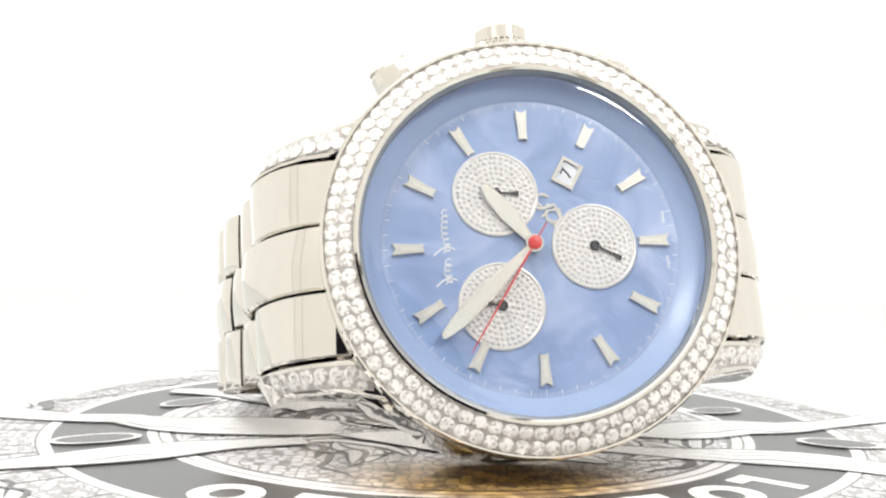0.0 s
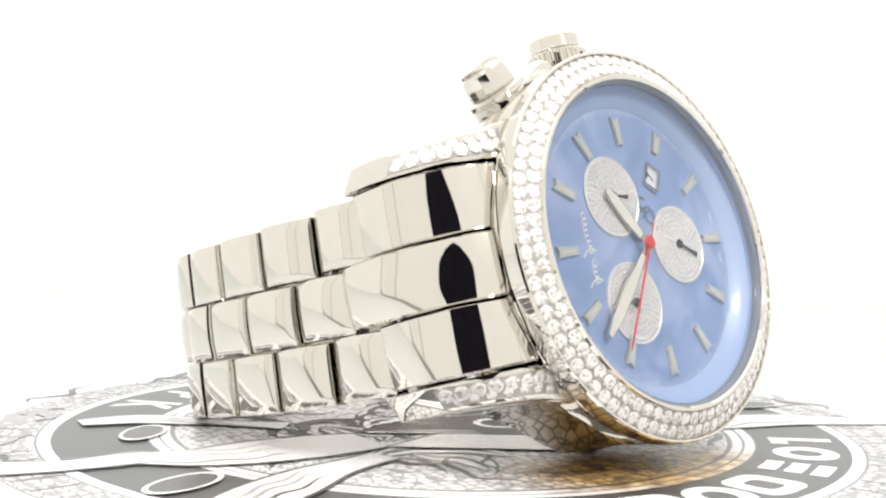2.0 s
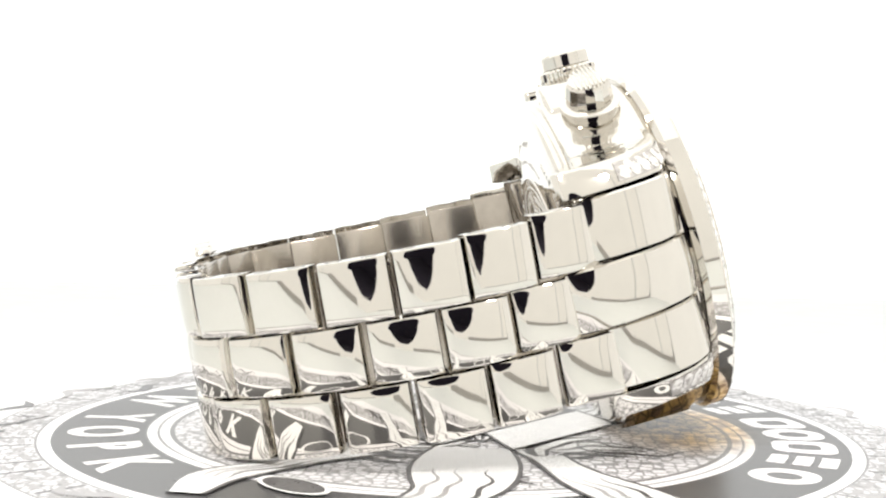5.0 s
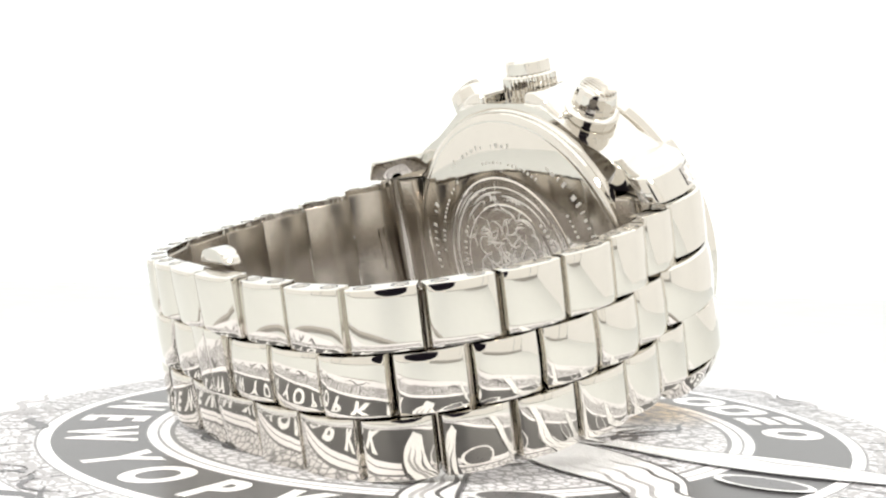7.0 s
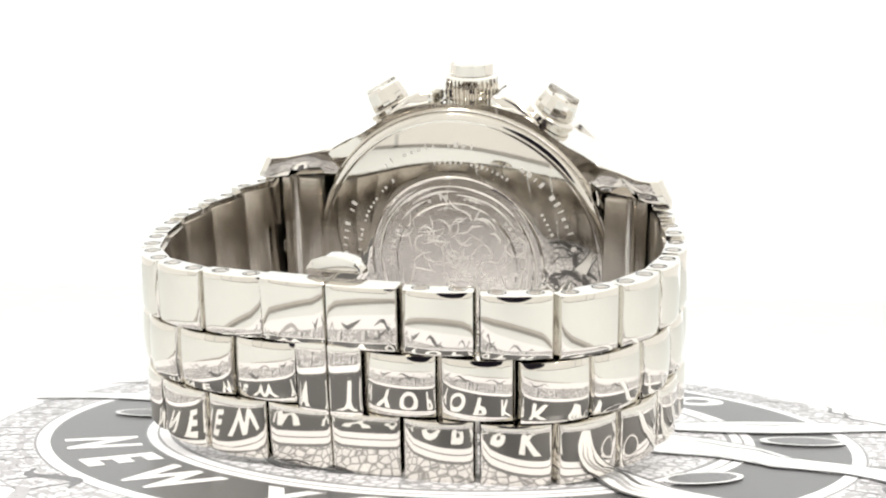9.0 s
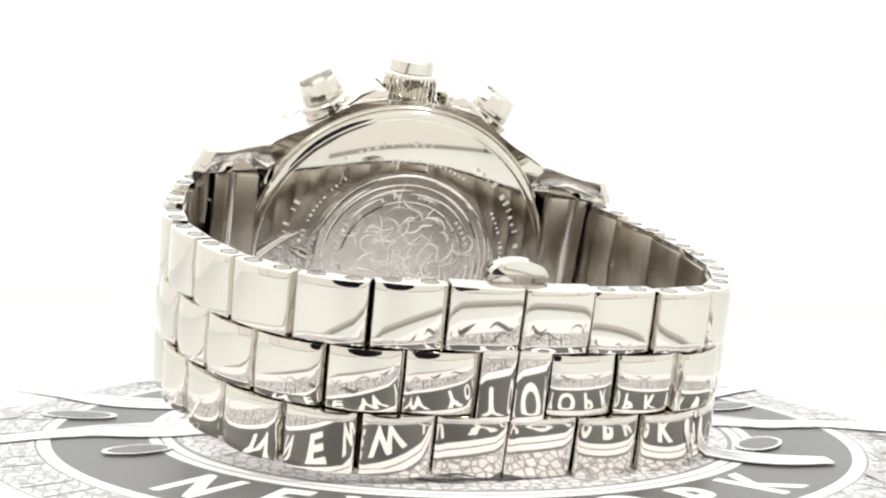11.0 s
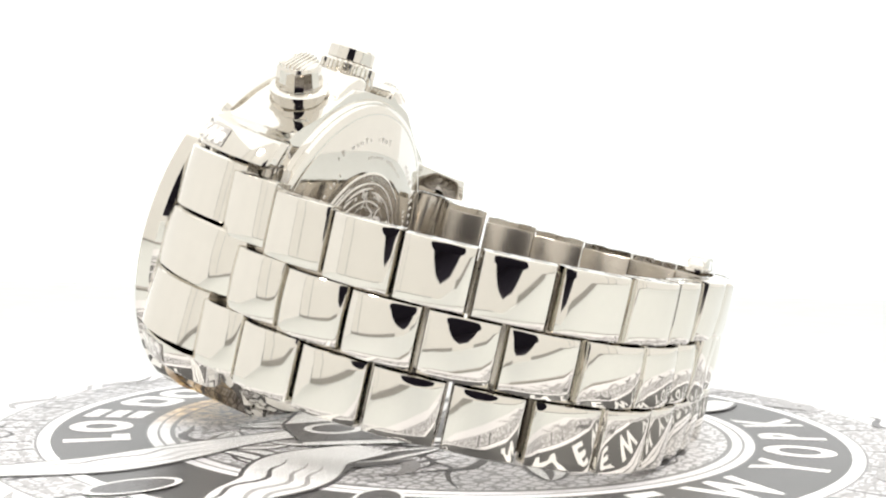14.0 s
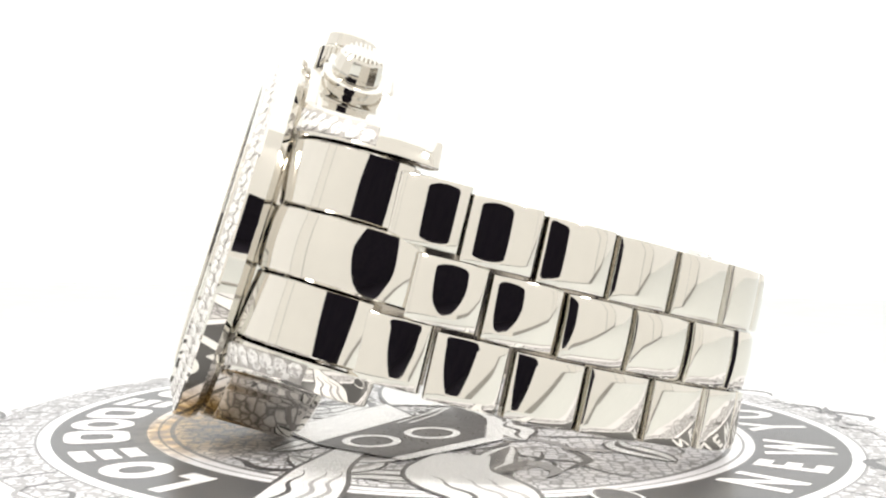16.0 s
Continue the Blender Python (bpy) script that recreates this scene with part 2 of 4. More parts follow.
def stone_mesh(r, sides=8):
    """A round cut stone: table, crown facets, girdle and a short pavilion."""
    bm = bmesh.new()
    def ring(rad, z, turn):
        return [bm.verts.new((rad * math.cos(2 * math.pi * (k + turn) / sides), rad * math.sin(2 * math.pi * (k + turn) / sides), z)) for k in range(sides)]
    a, d = ring(r * 0.55, r * 0.17, 0.5), ring(r * 0.82, r * 0.11, 0)
    b, c = ring(r * 0.99, r * 0.03, 0.5), ring(r * 0.86, -r * 0.34, 0.5)
    bm.faces.new(a)
    for k in range(sides):
        q = (k + 1) % sides
        bm.faces.new((d[k], d[q], a[k]))
        bm.faces.new((a[k], d[q], a[q]))
        bm.faces.new((d[k], b[k], d[q]))
        bm.faces.new((b[k], b[q], d[q]))
        bm.faces.new((b[k], c[k], c[q], b[q]))
    return bm


def shared(name, bm, mat, flat=False):
    bmesh.ops.recalc_face_normals(bm, faces=bm.faces[:])
    for v in bm.verts:
        v.co *= MM
    for f in bm.faces:
        f.smooth = not flat
    if not flat:
        for e in bm.edges:
            if len(e.link_faces) != 2 or e.calc_face_angle(0) > radians(32):
                e.smooth = False
    me = bpy.data.meshes.new(name)
    bm.to_mesh(me)
    bm.free()
    me.materials.append(mat)
    return me


# ---- the light tent and table ----
def quad(name, pts, mat, label, thick=0.004):
    """A flat sheet of some thickness through four corners, in metres."""
    bm = bmesh.new()
    p = [Vector(q) for q in pts]
    nrm = (p[1] - p[0]).cross(p[3] - p[0]).normalized() * thick
    a = [bm.verts.new(q * 1000) for q in p]
    b = [bm.verts.new((q + nrm) * 1000) for q in p]
    bm.faces.new(a)
    bm.faces.new(b[::-1])
    for k in range(4):
        bm.faces.new((a[k], b[k], b[(k + 1) % 4], a[(k + 1) % 4]))
    return tagged(part(name, bm, mat), label, kind="structure")


def build_tent():
    warm, cool = (1.0, 0.965, 0.895), (0.985, 1.0, 0.99)
    back = glowing("back_diffuser", cool, TENT_BACK)
    top = glowing("top_diffuser", (1, 0.985, 0.95), TENT_TOP)
    side = glowing("side_diffuser", (1, 0.975, 0.92), TENT_SIDE)
    front = glowing("front_diffuser", warm, TENT_FRONT)
    X, Y, Z, F, B = 0.34, 0.42, 0.42, -0.175, -0.012
    # table sheet
    quad("ground", [(-3, -3, B), (3, -3, B), (3, 3, B), (-3, 3, B)], WHITE_TABLE, "smooth white table under the light tent", -0.01)
    quad("wall_back", [(-X, Y, B), (X, Y, B), (X, Y, Z), (-X, Y, Z)], back, "glowing white fabric back of the light tent", -0.003)
    quad("wall_side_a", [(-X, F, B), (-X, Y, B), (-X, Y, Z), (-X, F, Z)], side, "glowing white fabric side of the light tent", -0.003)
    quad("wall_side_b", [(X, Y, B), (X, F, B), (X, F, Z), (X, Y, Z)], side, "glowing white fabric side of the light tent", -0.003)
    quad("ceiling", [(-X, F, Z), (-X, Y, Z), (X, Y, Z), (X, F, Z)], top, "glowing white fabric top of the light tent", -0.003)
    # front sheet with a rounded opening round the lens
    cz, slit = 0.056, [(-0.003, 0.012), (0.004, 0.028), (0.014, 0.041), (0.026, 0.050), (0.045, 0.053), (0.070, 0.053), (0.085, 0.049), (0.098, 0.037), (0.107, 0.022), (0.112, 0.010)]
    right = [(q.x, q.y) for q in spline([Vector((h, z, 0)) for z, h in slit], 0.004)[0]]
    bm = bmesh.new()
    hole, outer = right + [(-x, z) for x, z in reversed(right)], []
    for x, z in hole:
        d = math.hypot(x, z - cz)
        dx, dz = x / d, (z - cz) / d
        far = min(X / max(1e-6, abs(dx)), ((Z - cz) if dz > 0 else (cz - B)) / max(1e-6, abs(dz)))
        outer.append((dx * far, cz + dz * far))
    n = len(hole)
    for dy in (0, -0.003):
        hv = [bm.verts.new((x * 1000, (F + dy) * 1000, z * 1000)) for x, z in hole]
        ov = [bm.verts.new((x * 1000, (F + dy) * 1000, z * 1000)) for x, z in outer]
        for k in range(n):
            q = (k + 1) % n
            bm.faces.new((hv[k], hv[q], ov[q], ov[k]))
    tagged(part("wall_front", bm, front), "glowing cream fabric front of the light tent with an opening", kind="structure")
    for x0, x1 in ((-X, -0.03), (0.03, X)):
        quad("trim", [(x0, F + 0.003, B), (x1, F + 0.003, B), (x1, F + 0.003, B + 0.005), (x0, F + 0.003, B + 0.005)], INK_HEM, "grey hem of the light tent", 0.002)
    for x in (-0.21, 0.21):
        quad("trim", [(x, F + 0.003, B), (x + 0.005, F + 0.003, B), (x + 0.005, F + 0.003, Z), (x, F + 0.003, Z)], SEAM, "pale seam of the light tent's front", 0.002)
    for x in (-X + 0.003, X - 0.008):
        quad("trim", [(x, F + 0.006, B), (x + 0.005, F + 0.006, B), (x + 0.005, F + 0.006, Z), (x, F + 0.006, Z)], SEAM, "pale corner seam of the light tent", 0.002)
    # the unlit room in front of the opening
    quad("wall_room", [(-0.5, -0.62, B), (0.5, -0.62, B), (0.5, -0.62, 0.6), (-0.5, -0.62, 0.6)], ROOM_DARK, "unlit dark wall of the room behind the camera", 0.01)
    quad("wall_room_a", [(-0.5, -0.62, B), (-0.5, F - 0.02, B), (-0.5, F - 0.02, 0.6), (-0.5, -0.62, 0.6)], ROOM_DARK, "unlit dark wall of the room behind the camera", -0.01)
    quad("wall_room_b", [(0.5, F - 0.02, B), (0.5, -0.62, B), (0.5, -0.62, 0.6), (0.5, F - 0.02, 0.6)], ROOM_DARK, "unlit dark wall of the room behind the camera", -0.01)
    quad("ceiling_room", [(-0.5, -0.62, 0.6), (-0.5, F - 0.02, 0.6), (0.5, F - 0.02, 0.6), (0.5, -0.62, 0.6)], ROOM_DARK, "unlit dark ceiling of the room behind the camera", -0.01)
    quad("floor_room", [(-0.5, -0.62, B + 0.004), (-0.5, F - 0.01, B + 0.004), (0.5, F - 0.01, B + 0.004), (0.5, -0.62, B + 0.004)], ROOM_DARK, "dark table top in front of the tent", 0.002)


def led_head(x):
    """A small lamp head above the lens, aimed at the watch."""
    data = bpy.data.lights.new("led_lamp", "AREA")
    data.shape, data.size, data.energy, data.color = "DISK", 0.05, LED, (1.0, 0.97, 0.92)
    ob = new("led_lamp", data)
    ob.matrix_basis = look((x, -0.165, 0.24), (0.0, 0.0, 0.02))


build_tent()
for x in (-0.13, 0.15):
    led_head(x)


# ---- the turntable with its printed plate ----
def build_turntable():
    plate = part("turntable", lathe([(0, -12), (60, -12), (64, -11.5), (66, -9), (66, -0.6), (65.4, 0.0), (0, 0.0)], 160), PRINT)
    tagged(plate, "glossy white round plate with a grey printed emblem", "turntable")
    part("base_ring", lathe([(92.0, -11.9), (92.2, -10.8), (94.6, -10.8), (95.0, -11.9)], 128, closed=True), INK_HEM, plate, "grey rubber ring of the base")
    def ink(name, pts, mat, z=0.02, bm=None):
        b = bm or bmesh.new()
        b.faces.new([b.verts.new((x, y, z)) for x, y in pts])
        return b if bm else part(name, b, mat, plate)
    def arc(r0, r1, a0, a1, k=4):
        A = [radians(a0 + (a1 - a0) * i / k) for i in range(k + 1)]
        return [(r1 * math.cos(a), r1 * math.sin(a)) for a in A] + [(r0 * math.cos(a), r0 * math.sin(a)) for a in reversed(A)]
    # plain white shapes round the grey ring: rings, slotted blocks and a bar, in the emblem's rhythm
    rnd = random.Random(4)
    r0, r1 = 41.8, 49.8
    def slanted(bm, ra, rb, a0, a1):
        ink("", arc(ra, rb, a0, a1), None, 0.02, bm)
    for ang, kind in ((320, "bar"), (309.5, "ring"), (298, "comb"), (284.5, "box"), (274, "ring"), (263.5, "box"), (252.5, "comb"), (240.5, "ring")):
        b = bmesh.new()
        if kind == "bar":
            slanted(b, r0 + 2.2, r1, ang - 0.4, ang + 1.9)
            slanted(b, r0, r0 + 2.2, ang - 3.6, ang + 1.9)
        elif kind == "comb":
            for k in range(3):
                slanted(b, r0 + 3.0 * k, r0 + 3.0 * k + 2.1, ang - 3.4, ang + 3.4)
        else:
            n, w, power = 28, 4.9, 0.5 if kind == "box" else 0.95
            ca, cr = radians(ang), (r0 + r1) / 2
            ri, ro = [], []
            for q in range(n):
                t = 2 * math.pi * q / n
                ct, st = (math.copysign(abs(f) ** power, f) for f in (math.cos(t), math.sin(t)))
                for lst, f, g in ((ro, 1.0, 1.0), (ri, 0.5, 0.44)):
                    rr, aa = cr + 4.0 * f * ct, ca + radians(w * g) * st
                    lst.append(b.verts.new((rr * math.cos(aa), rr * math.sin(aa), 0.02)))
            for q in range(n):
                b.faces.new((ro[q], ro[(q + 1) % n], ri[(q + 1) % n], ri[q]))
        part("printed_bar", b, INK_WHITE, plate)
    # the two words that can be read on the ring, letter by letter, heads to the middle
    for letter, ang in zip("NEWYORK", (48.0, 60.8, 75.2, 94.2, 106.8, 119.6, 131.5)):
        cu = bpy.data.curves.new("letter", "FONT")
        cu.body, cu.size, cu.align_x, cu.align_y = letter, 10.6 * MM, "CENTER", "CENTER"
        cu.offset = 0.4 * MM
        tmp = new("letter", cu)
        me = bpy.data.meshes.new_from_object(tmp)
        bpy.data.objects.remove(tmp)
        for v in me.vertices:
            v.co.x, v.co.y = v.co.x * 0.82, v.co.y * 1.08
        me.materials.append(INK_WHITE)
        place("printed_letter", me, plate, "", mm(45.6 * math.cos(radians(ang)), 45.6 * math.sin(radians(ang)), 0.02, 0, 0, ang + 90))
    # stone-set cells of the outer ring
    for k in range(72):
        a = k * 5
        part("printed_line", ink("", arc(53.3, 59.0, a, a + 0.55, 1), None, 0.02, bmesh.new()), INK_GREY if k % 3 else INK_PALE, plate)
        cell = bmesh.new()
        for q0, q1, w in ((54.2, 55.1, 3.0), (57.3, 58.3, 2.4)):
            ink("", arc(q0, q1, a + 1.1 + rnd.random() * 0.5, a + 1.1 + w, 2), None, 0.02, cell)
        part("printed_line", cell, INK_PALE, plate)

    def ribbon(pts, half, mat, z, name="printed_line"):
        """A flat stroke along a line of points; half is its half width, point by point."""
        b = bmesh.new()
        rows = []
        for i, q in enumerate(pts):
            d = (pts[min(i + 1, len(pts) - 1)] - pts[max(i - 1, 0)]).normalized()
            h = half(i / (len(pts) - 1))
            rows.append((b.verts.new((q.x - d.y * h, q.y + d.x * h, z)), b.verts.new((q.x + d.y * h, q.y - d.x * h, z))))
        for (p0, p1), (q0, q1) in zip(rows, rows[1:]):
            b.faces.new((p0, p1, q1, q0))
        part(name, b, mat, plate)

    def stroke(points, step=1.2):
        return spline([Vector((x, y, 0)) for x, y in points], step)[0]

    # broad white arms that cross the rings, with grey borders and folds
    for i, (pts, w) in enumerate((([(16, -12), (27, -15), (36, -16), (45, -18), (54, -24), (62, -29)], 4.4), ([(19, 1), (29, -1), (38, 3), (46, 4), (54, 8), (62, 13)], 5.6),
                                  ([(-15, -4), (-25, -4), (-36, -4), (-44, -1), (-52, -1), (-62, 2)], 6.2), ([(-18, -13), (-28, -17), (-36, -22), (-44, -27), (-54, -33)], 4.4),
                                  ([(-20, 9), (-28, 16), (-35, 22), (-43, 23)], 3.2))):
        line, lift = stroke(pts), 0.03 * i
        shape = lambda u, w=w: w * (0.72 + 0.28 * math.sin(6.5 * u + w)) * (1 - 0.25 * u) + 0.15
        ribbon(line, lambda u: shape(u) + 0.55, INK_GREY, 0.115 + lift, "printed_border")
        ribbon(line, shape, INK_WHITE, 0.122 + lift, "printed_form")
        for off in (-0.45, 0.1, 0.5):
            fold = [q + Vector((0, off * w + 0.5 * math.sin(j), 0)) for j, q in enumerate(line[len(line) // 4: 3 * len(line) // 4 + 2])]
            ribbon(fold, lambda u: 0.3 * math.sin(math.pi * u) + 0.02, INK_GREY if off < 0 else INK_PALE, 0.128 + lift)
    for x, y, rx, ry, turn in ((-43.5, -15, 4.8, 2.4, 0.5), (50, -7, 4.6, 2.4, -0.3), (-38, 13, 4.4, 2.2, 0.9), (39, 16, 3.6, 2.2, 0.4)):
        for grow, mat, z in ((1.18, INK_WHITE, 0.262), (1.0, INK_GREY, 0.27)):
            pts = [(x + grow * (rx * math.cos(t) * math.cos(turn) - ry * math.sin(t) * math.sin(turn)), y + grow * (rx * math.cos(t) * math.sin(turn) + ry * math.sin(t) * math.cos(turn))) for t in (2 * math.pi * i / 28 for i in range(28))]
            ink("printed_patch", pts, mat, z)
    # the plaque in the middle: a white field, a grey pointed band with two pale rings
    for grow, mat, z in ((1.05, INK_GREY, 0.27), (1.0, INK_WHITE, 0.277)):
        ink("printed_field", [(-1 + (x + 1) * grow, -13 + (y + 13) * grow) for x, y in ((-15, -9), (5, -22), (14, -17), (-5, -5))], mat, z)
    ink("printed_band", [(-15, 1), (-5, -5.4), (14.5, -17.4), (22, -8), (9, 4), (-4, 5)], INK_GREY, 0.277)
    ink("printed_form", [(-11, 3.4), (-4, 5.2), (9, 4.2), (22, -7.6), (23.4, -6.2), (10, 6.4), (-4, 7.2)], INK_WHITE, 0.281)
    for x, y in ((12.5, -10.2), (6.6, -2.6)):
        loop = [Vector((x + 3.3 * math.cos(t) + 0.9 * math.sin(t), y + 3.0 * math.sin(t) - 1.0 * math.cos(t), 0)) for t in (2 * math.pi * i / 30 for i in range(31))]
        ribbon(loop, lambda u: 0.5, INK_WHITE, 0.285, "printed_ring")
    for off in (0.0, 1.6):
        ribbon(stroke([(-13, 0.2 - off * 0.3), (-6, -2.4 - off), (0, -5.6 - off)], 0.6), lambda u: 0.18, INK_WHITE, 0.285)
    # wandering contour lines of the drawing
    for k in range(120):
        a, r = rnd.uniform(0, 2 * math.pi), rnd.uniform(8, 35.5)
        x, y, d = r * math.cos(a), r * math.sin(a), rnd.uniform(0, 6.28)
        wide = rnd.choice((0.25, 0.4, 0.6, 1.1))
        pts = [(x, y)]
        for i in range(rnd.randint(3, 6)):
            d += rnd.uniform(-1.0, 1.0)
            x, y = x + 3.4 * math.cos(d), y + 3.4 * math.sin(d)
            pts.append((x, y))
        if max(math.hypot(*q) for q in pts) < 36 and min(math.hypot(q[0] - AMBER[0], q[1] - AMBER[1]) for q in pts) > 13:
            line = stroke(pts, 0.6)
            if k % 4 == 0:
                ribbon(line, lambda u: 2.3 * math.sin(math.pi * u) ** 0.7 + 0.35, INK_GREY, 0.0195 + 0.0008 * k, "printed_border")
                ribbon(line, lambda u: 2.0 * math.sin(math.pi * u) ** 0.7 + 0.1, INK_WHITE, 0.0199 + 0.0008 * k, "printed_form")
            ribbon(line, lambda u: wide * math.sin(math.pi * u) + 0.06, INK_GREY if k % 3 else INK_PALE, 0.0203 + 0.0008 * k)
    # scrolls of the drawing outside the ring
    for k in range(34):
        a, r, d = rnd.uniform(0, 2 * math.pi), rnd.uniform(54, 63), 0
        pts = [((r + 1.6 * math.sin(1.7 * i + k)) * math.cos(a + 0.05 * i), (r + 1.6 * math.sin(1.7 * i + k)) * math.sin(a + 0.05 * i)) for i in range(rnd.randint(4, 7))]
        wide = rnd.choice((0.3, 0.5, 0.9))
        ribbon(stroke(pts, 0.8), lambda u: wide * math.sin(math.pi * u) + 0.06, INK_PALE if k % 3 else INK_GREY, 0.03 + 0.0024 * k)
    return plate


turntable = build_turntable()


# ---- the watch ----
watch = tagged(new("wristwatch"), "polished steel chronograph wristwatch with stone-set bezel and blue dial", "wristwatch")


def build_case():
    out = lathe([(22.3, -1.4), (22.9, -2.2), (22.9, -4.2), (22.4, -4.8), (22.6, -11.5), (22.6, -12.8), (22.2, -13.5), (0, -13.5)], 128)
    case = part("case", out, STEEL, watch, "polished steel case middle", DIAL)
    # crown guard and shoulders, above and below
    for sgn in (1, -1):
        top = 22.9 if sgn > 0 else 22.2
        line = [(-21.5, 14.8), (-19.6, 15.6), (-17.6, 16.8), (-15.6, 17.7), (-13.4, 19.1), (-11.2, 20.6), (-9.3, 21.9), (-7.8, top), (-4.6, top + 0.15)]
        pts = [(x, sgn * y) for x, y in line] + [(-x, sgn * y) for x, y in reversed(line)] + [(16, sgn * 9), (-16, sgn * 9)]
        part("case_shoulder", prism(pts, -12.9, -3.4, 0.6, segments=3), STEEL, watch, "", DIAL)
    # crown guards on both sides of the crown
    for sx in (1, -1):
        pts = [(sx * x, y) for x, y in ((4.1, 19.5), (4.1, 24.0), (4.7, 24.5), (6.4, 24.5), (8.4, 23.5), (11.0, 21.2), (11.4, 19.0))]
        part("crown_guard", prism(pts if sx > 0 else pts[::-1], -12.4, -3.9, 0.7, segments=3), STEEL, watch, "", DIAL)
    # lugs
    for sx in (1, -1):
        for sy in (1, -1):
            outer = [(13.0, -2.2), (18.0, -2.2), (21.6, -2.4), (24.9, -3.6), (27.5, -5.9), (29.4, -8.9), (30.5, -12.0), (30.8, -14.4)]
            under = [(13.0, -12.4), (18.0, -12.6), (21.6, -12.9), (24.9, -14.5), (27.5, -16.6), (29.4, -17.1), (30.5, -16.7), (30.8, -15.8)]
            bm = bmesh.new()
            def ys(x):
                f = max(0.0, min(1.0, (x - 13) / 15))
                return 11.45, 17.2 - 2.6 * f ** 0.6
            cols = []
            for (x, zt), (_, zb) in zip(outer, under):
                a, b = ys(x)
                xc = x - 1.7 * max(0.0, min(1.0, (x - 17) / 6))
                cols.append([bm.verts.new(c) for c in ((sx * x, sy * a, zt), (sx * xc, sy * b, zt), (sx * xc, sy * b, zb), (sx * x, sy * a, zb))])
            bm.faces.new(cols[0])
            bm.faces.new(cols[-1])
            for c, d in zip(cols, cols[1:]):
                for k in range(4):
                    q = (k + 1) % 4
                    bm.faces.new((c[k], c[q], d[q], d[k]))
            bmesh.ops.recalc_face_normals(bm, faces=bm.faces[:])
            sel = [e for e in bm.edges if e.calc_face_angle(0) > 0.7]
            bmesh.ops.bevel(bm, geom=sel, offset=0.3, segments=2, affect="EDGES", profile=0.5)
            lug = part("lug", bm, STEEL, watch, "polished steel lug set with clear stones", DIAL)
            # pave on the outer face
            ln = spline([Vector((x, 0, z)) for x, z in outer[1:7]])
            size_max = ln[1][-1]
            setting = bmesh.new()
            prev = None
            for k in range(14):
                sv = 0.9 + (size_max - 3.2) * k / 13
                p, q = along(ln, sv), along(ln, sv + 0.2)
                t = (q - p).normalized()
                a, b = ys(p.x)
                cham = 1.7 * max(0.0, min(1.0, (p.x - 17) / 6))
                row = [setting.verts.new((sx * (p.x - t.z * 0.02 - cham * f), sy * (a + (b - a) * f), p.z + t.x * 0.02)) for f in (0.16, 0.84)]
                if prev:
                    setting.faces.new((prev[0], prev[1], row[1], row[0]))
                prev = row
            part("setting", setting, STONE_SETTING, lug, "grey bead setting between the stones")
            for k in range(18):
                small = k % 2
                sv = 1.5 + k * 0.9
                if sv > size_max - 2.9:
                    break
                p, q = along(ln, sv), along(ln, sv + 0.3)
                t = (q - p).normalized()
                nx, nz = -t.z, t.x
                a, b = ys(p.x)
                f = (0.72 if small else 0.40) if b - a > 3.9 else (0.66 if small else 0.42)
                tilt = math.degrees(math.atan2(1.7 * max(0.0, min(1.0, (p.x - 17) / 6)), b - a))
                x = p.x + nx * 0.05 - 1.7 * max(0.0, min(1.0, (p.x - 17) / 6)) * f
                ang = math.degrees(math.atan2(nx, nz))
                place("stone", LUG_SMALL if small else LUG_STONE, lug, "", mm(sx * x, sy * (a + (b - a) * f), p.z + nz * 0.05, -sy * tilt, sx * ang, 0))
    return case


LUG_STONE = shared("stone", stone_mesh(0.92, 8), STONE, True)
LUG_SMALL = shared("stone", stone_mesh(0.60, 8), STONE, True)


def build_bezel():
    # conical setting from the crystal down to the outer rim
    prof = [(19.7, 1.4), (19.7, 2.5), (19.95, 2.72), (20.25, 2.66), (20.4, 2.25), (23.24, 0.80), (23.36, 1.16), (23.58, 1.18), (23.74, 0.95), (23.7, -0.9), (23.2, -1.6), (19.7, -1.5)]
    bezel = part("bezel", lathe(prof, 160, closed=True), STEEL, watch, "steel bezel set with two rows of clear stones", DIAL)
    part("setting", lathe([(20.35, 2.33), (23.25, 0.81), (23.2, 0.65), (20.35, 2.15)], 160, closed=True), STONE_SETTING, bezel, "grey bead setting between the stones")
    rows = [(21.12, 1.96, 80), (22.54, 1.22, 85)]
    tilt = math.degrees(math.atan2(1.52, 2.9))
    for i, (r, z, n) in enumerate(rows):
        for k in range(n):
            t = 360 * (k + 0.5 * (i % 2)) / n
            place("stone", BEZEL_STONE, bezel, "", mm(0, 0, 0, 0, 0, t) @ mm(r, 0, z + 0.02, 0, tilt, 0) @ mm(0, 0, 0, 0, 0, 23 * k))
    return bezel


BEZEL_STONE = shared("stone", stone_mesh(0.845, 10), STONE, True)


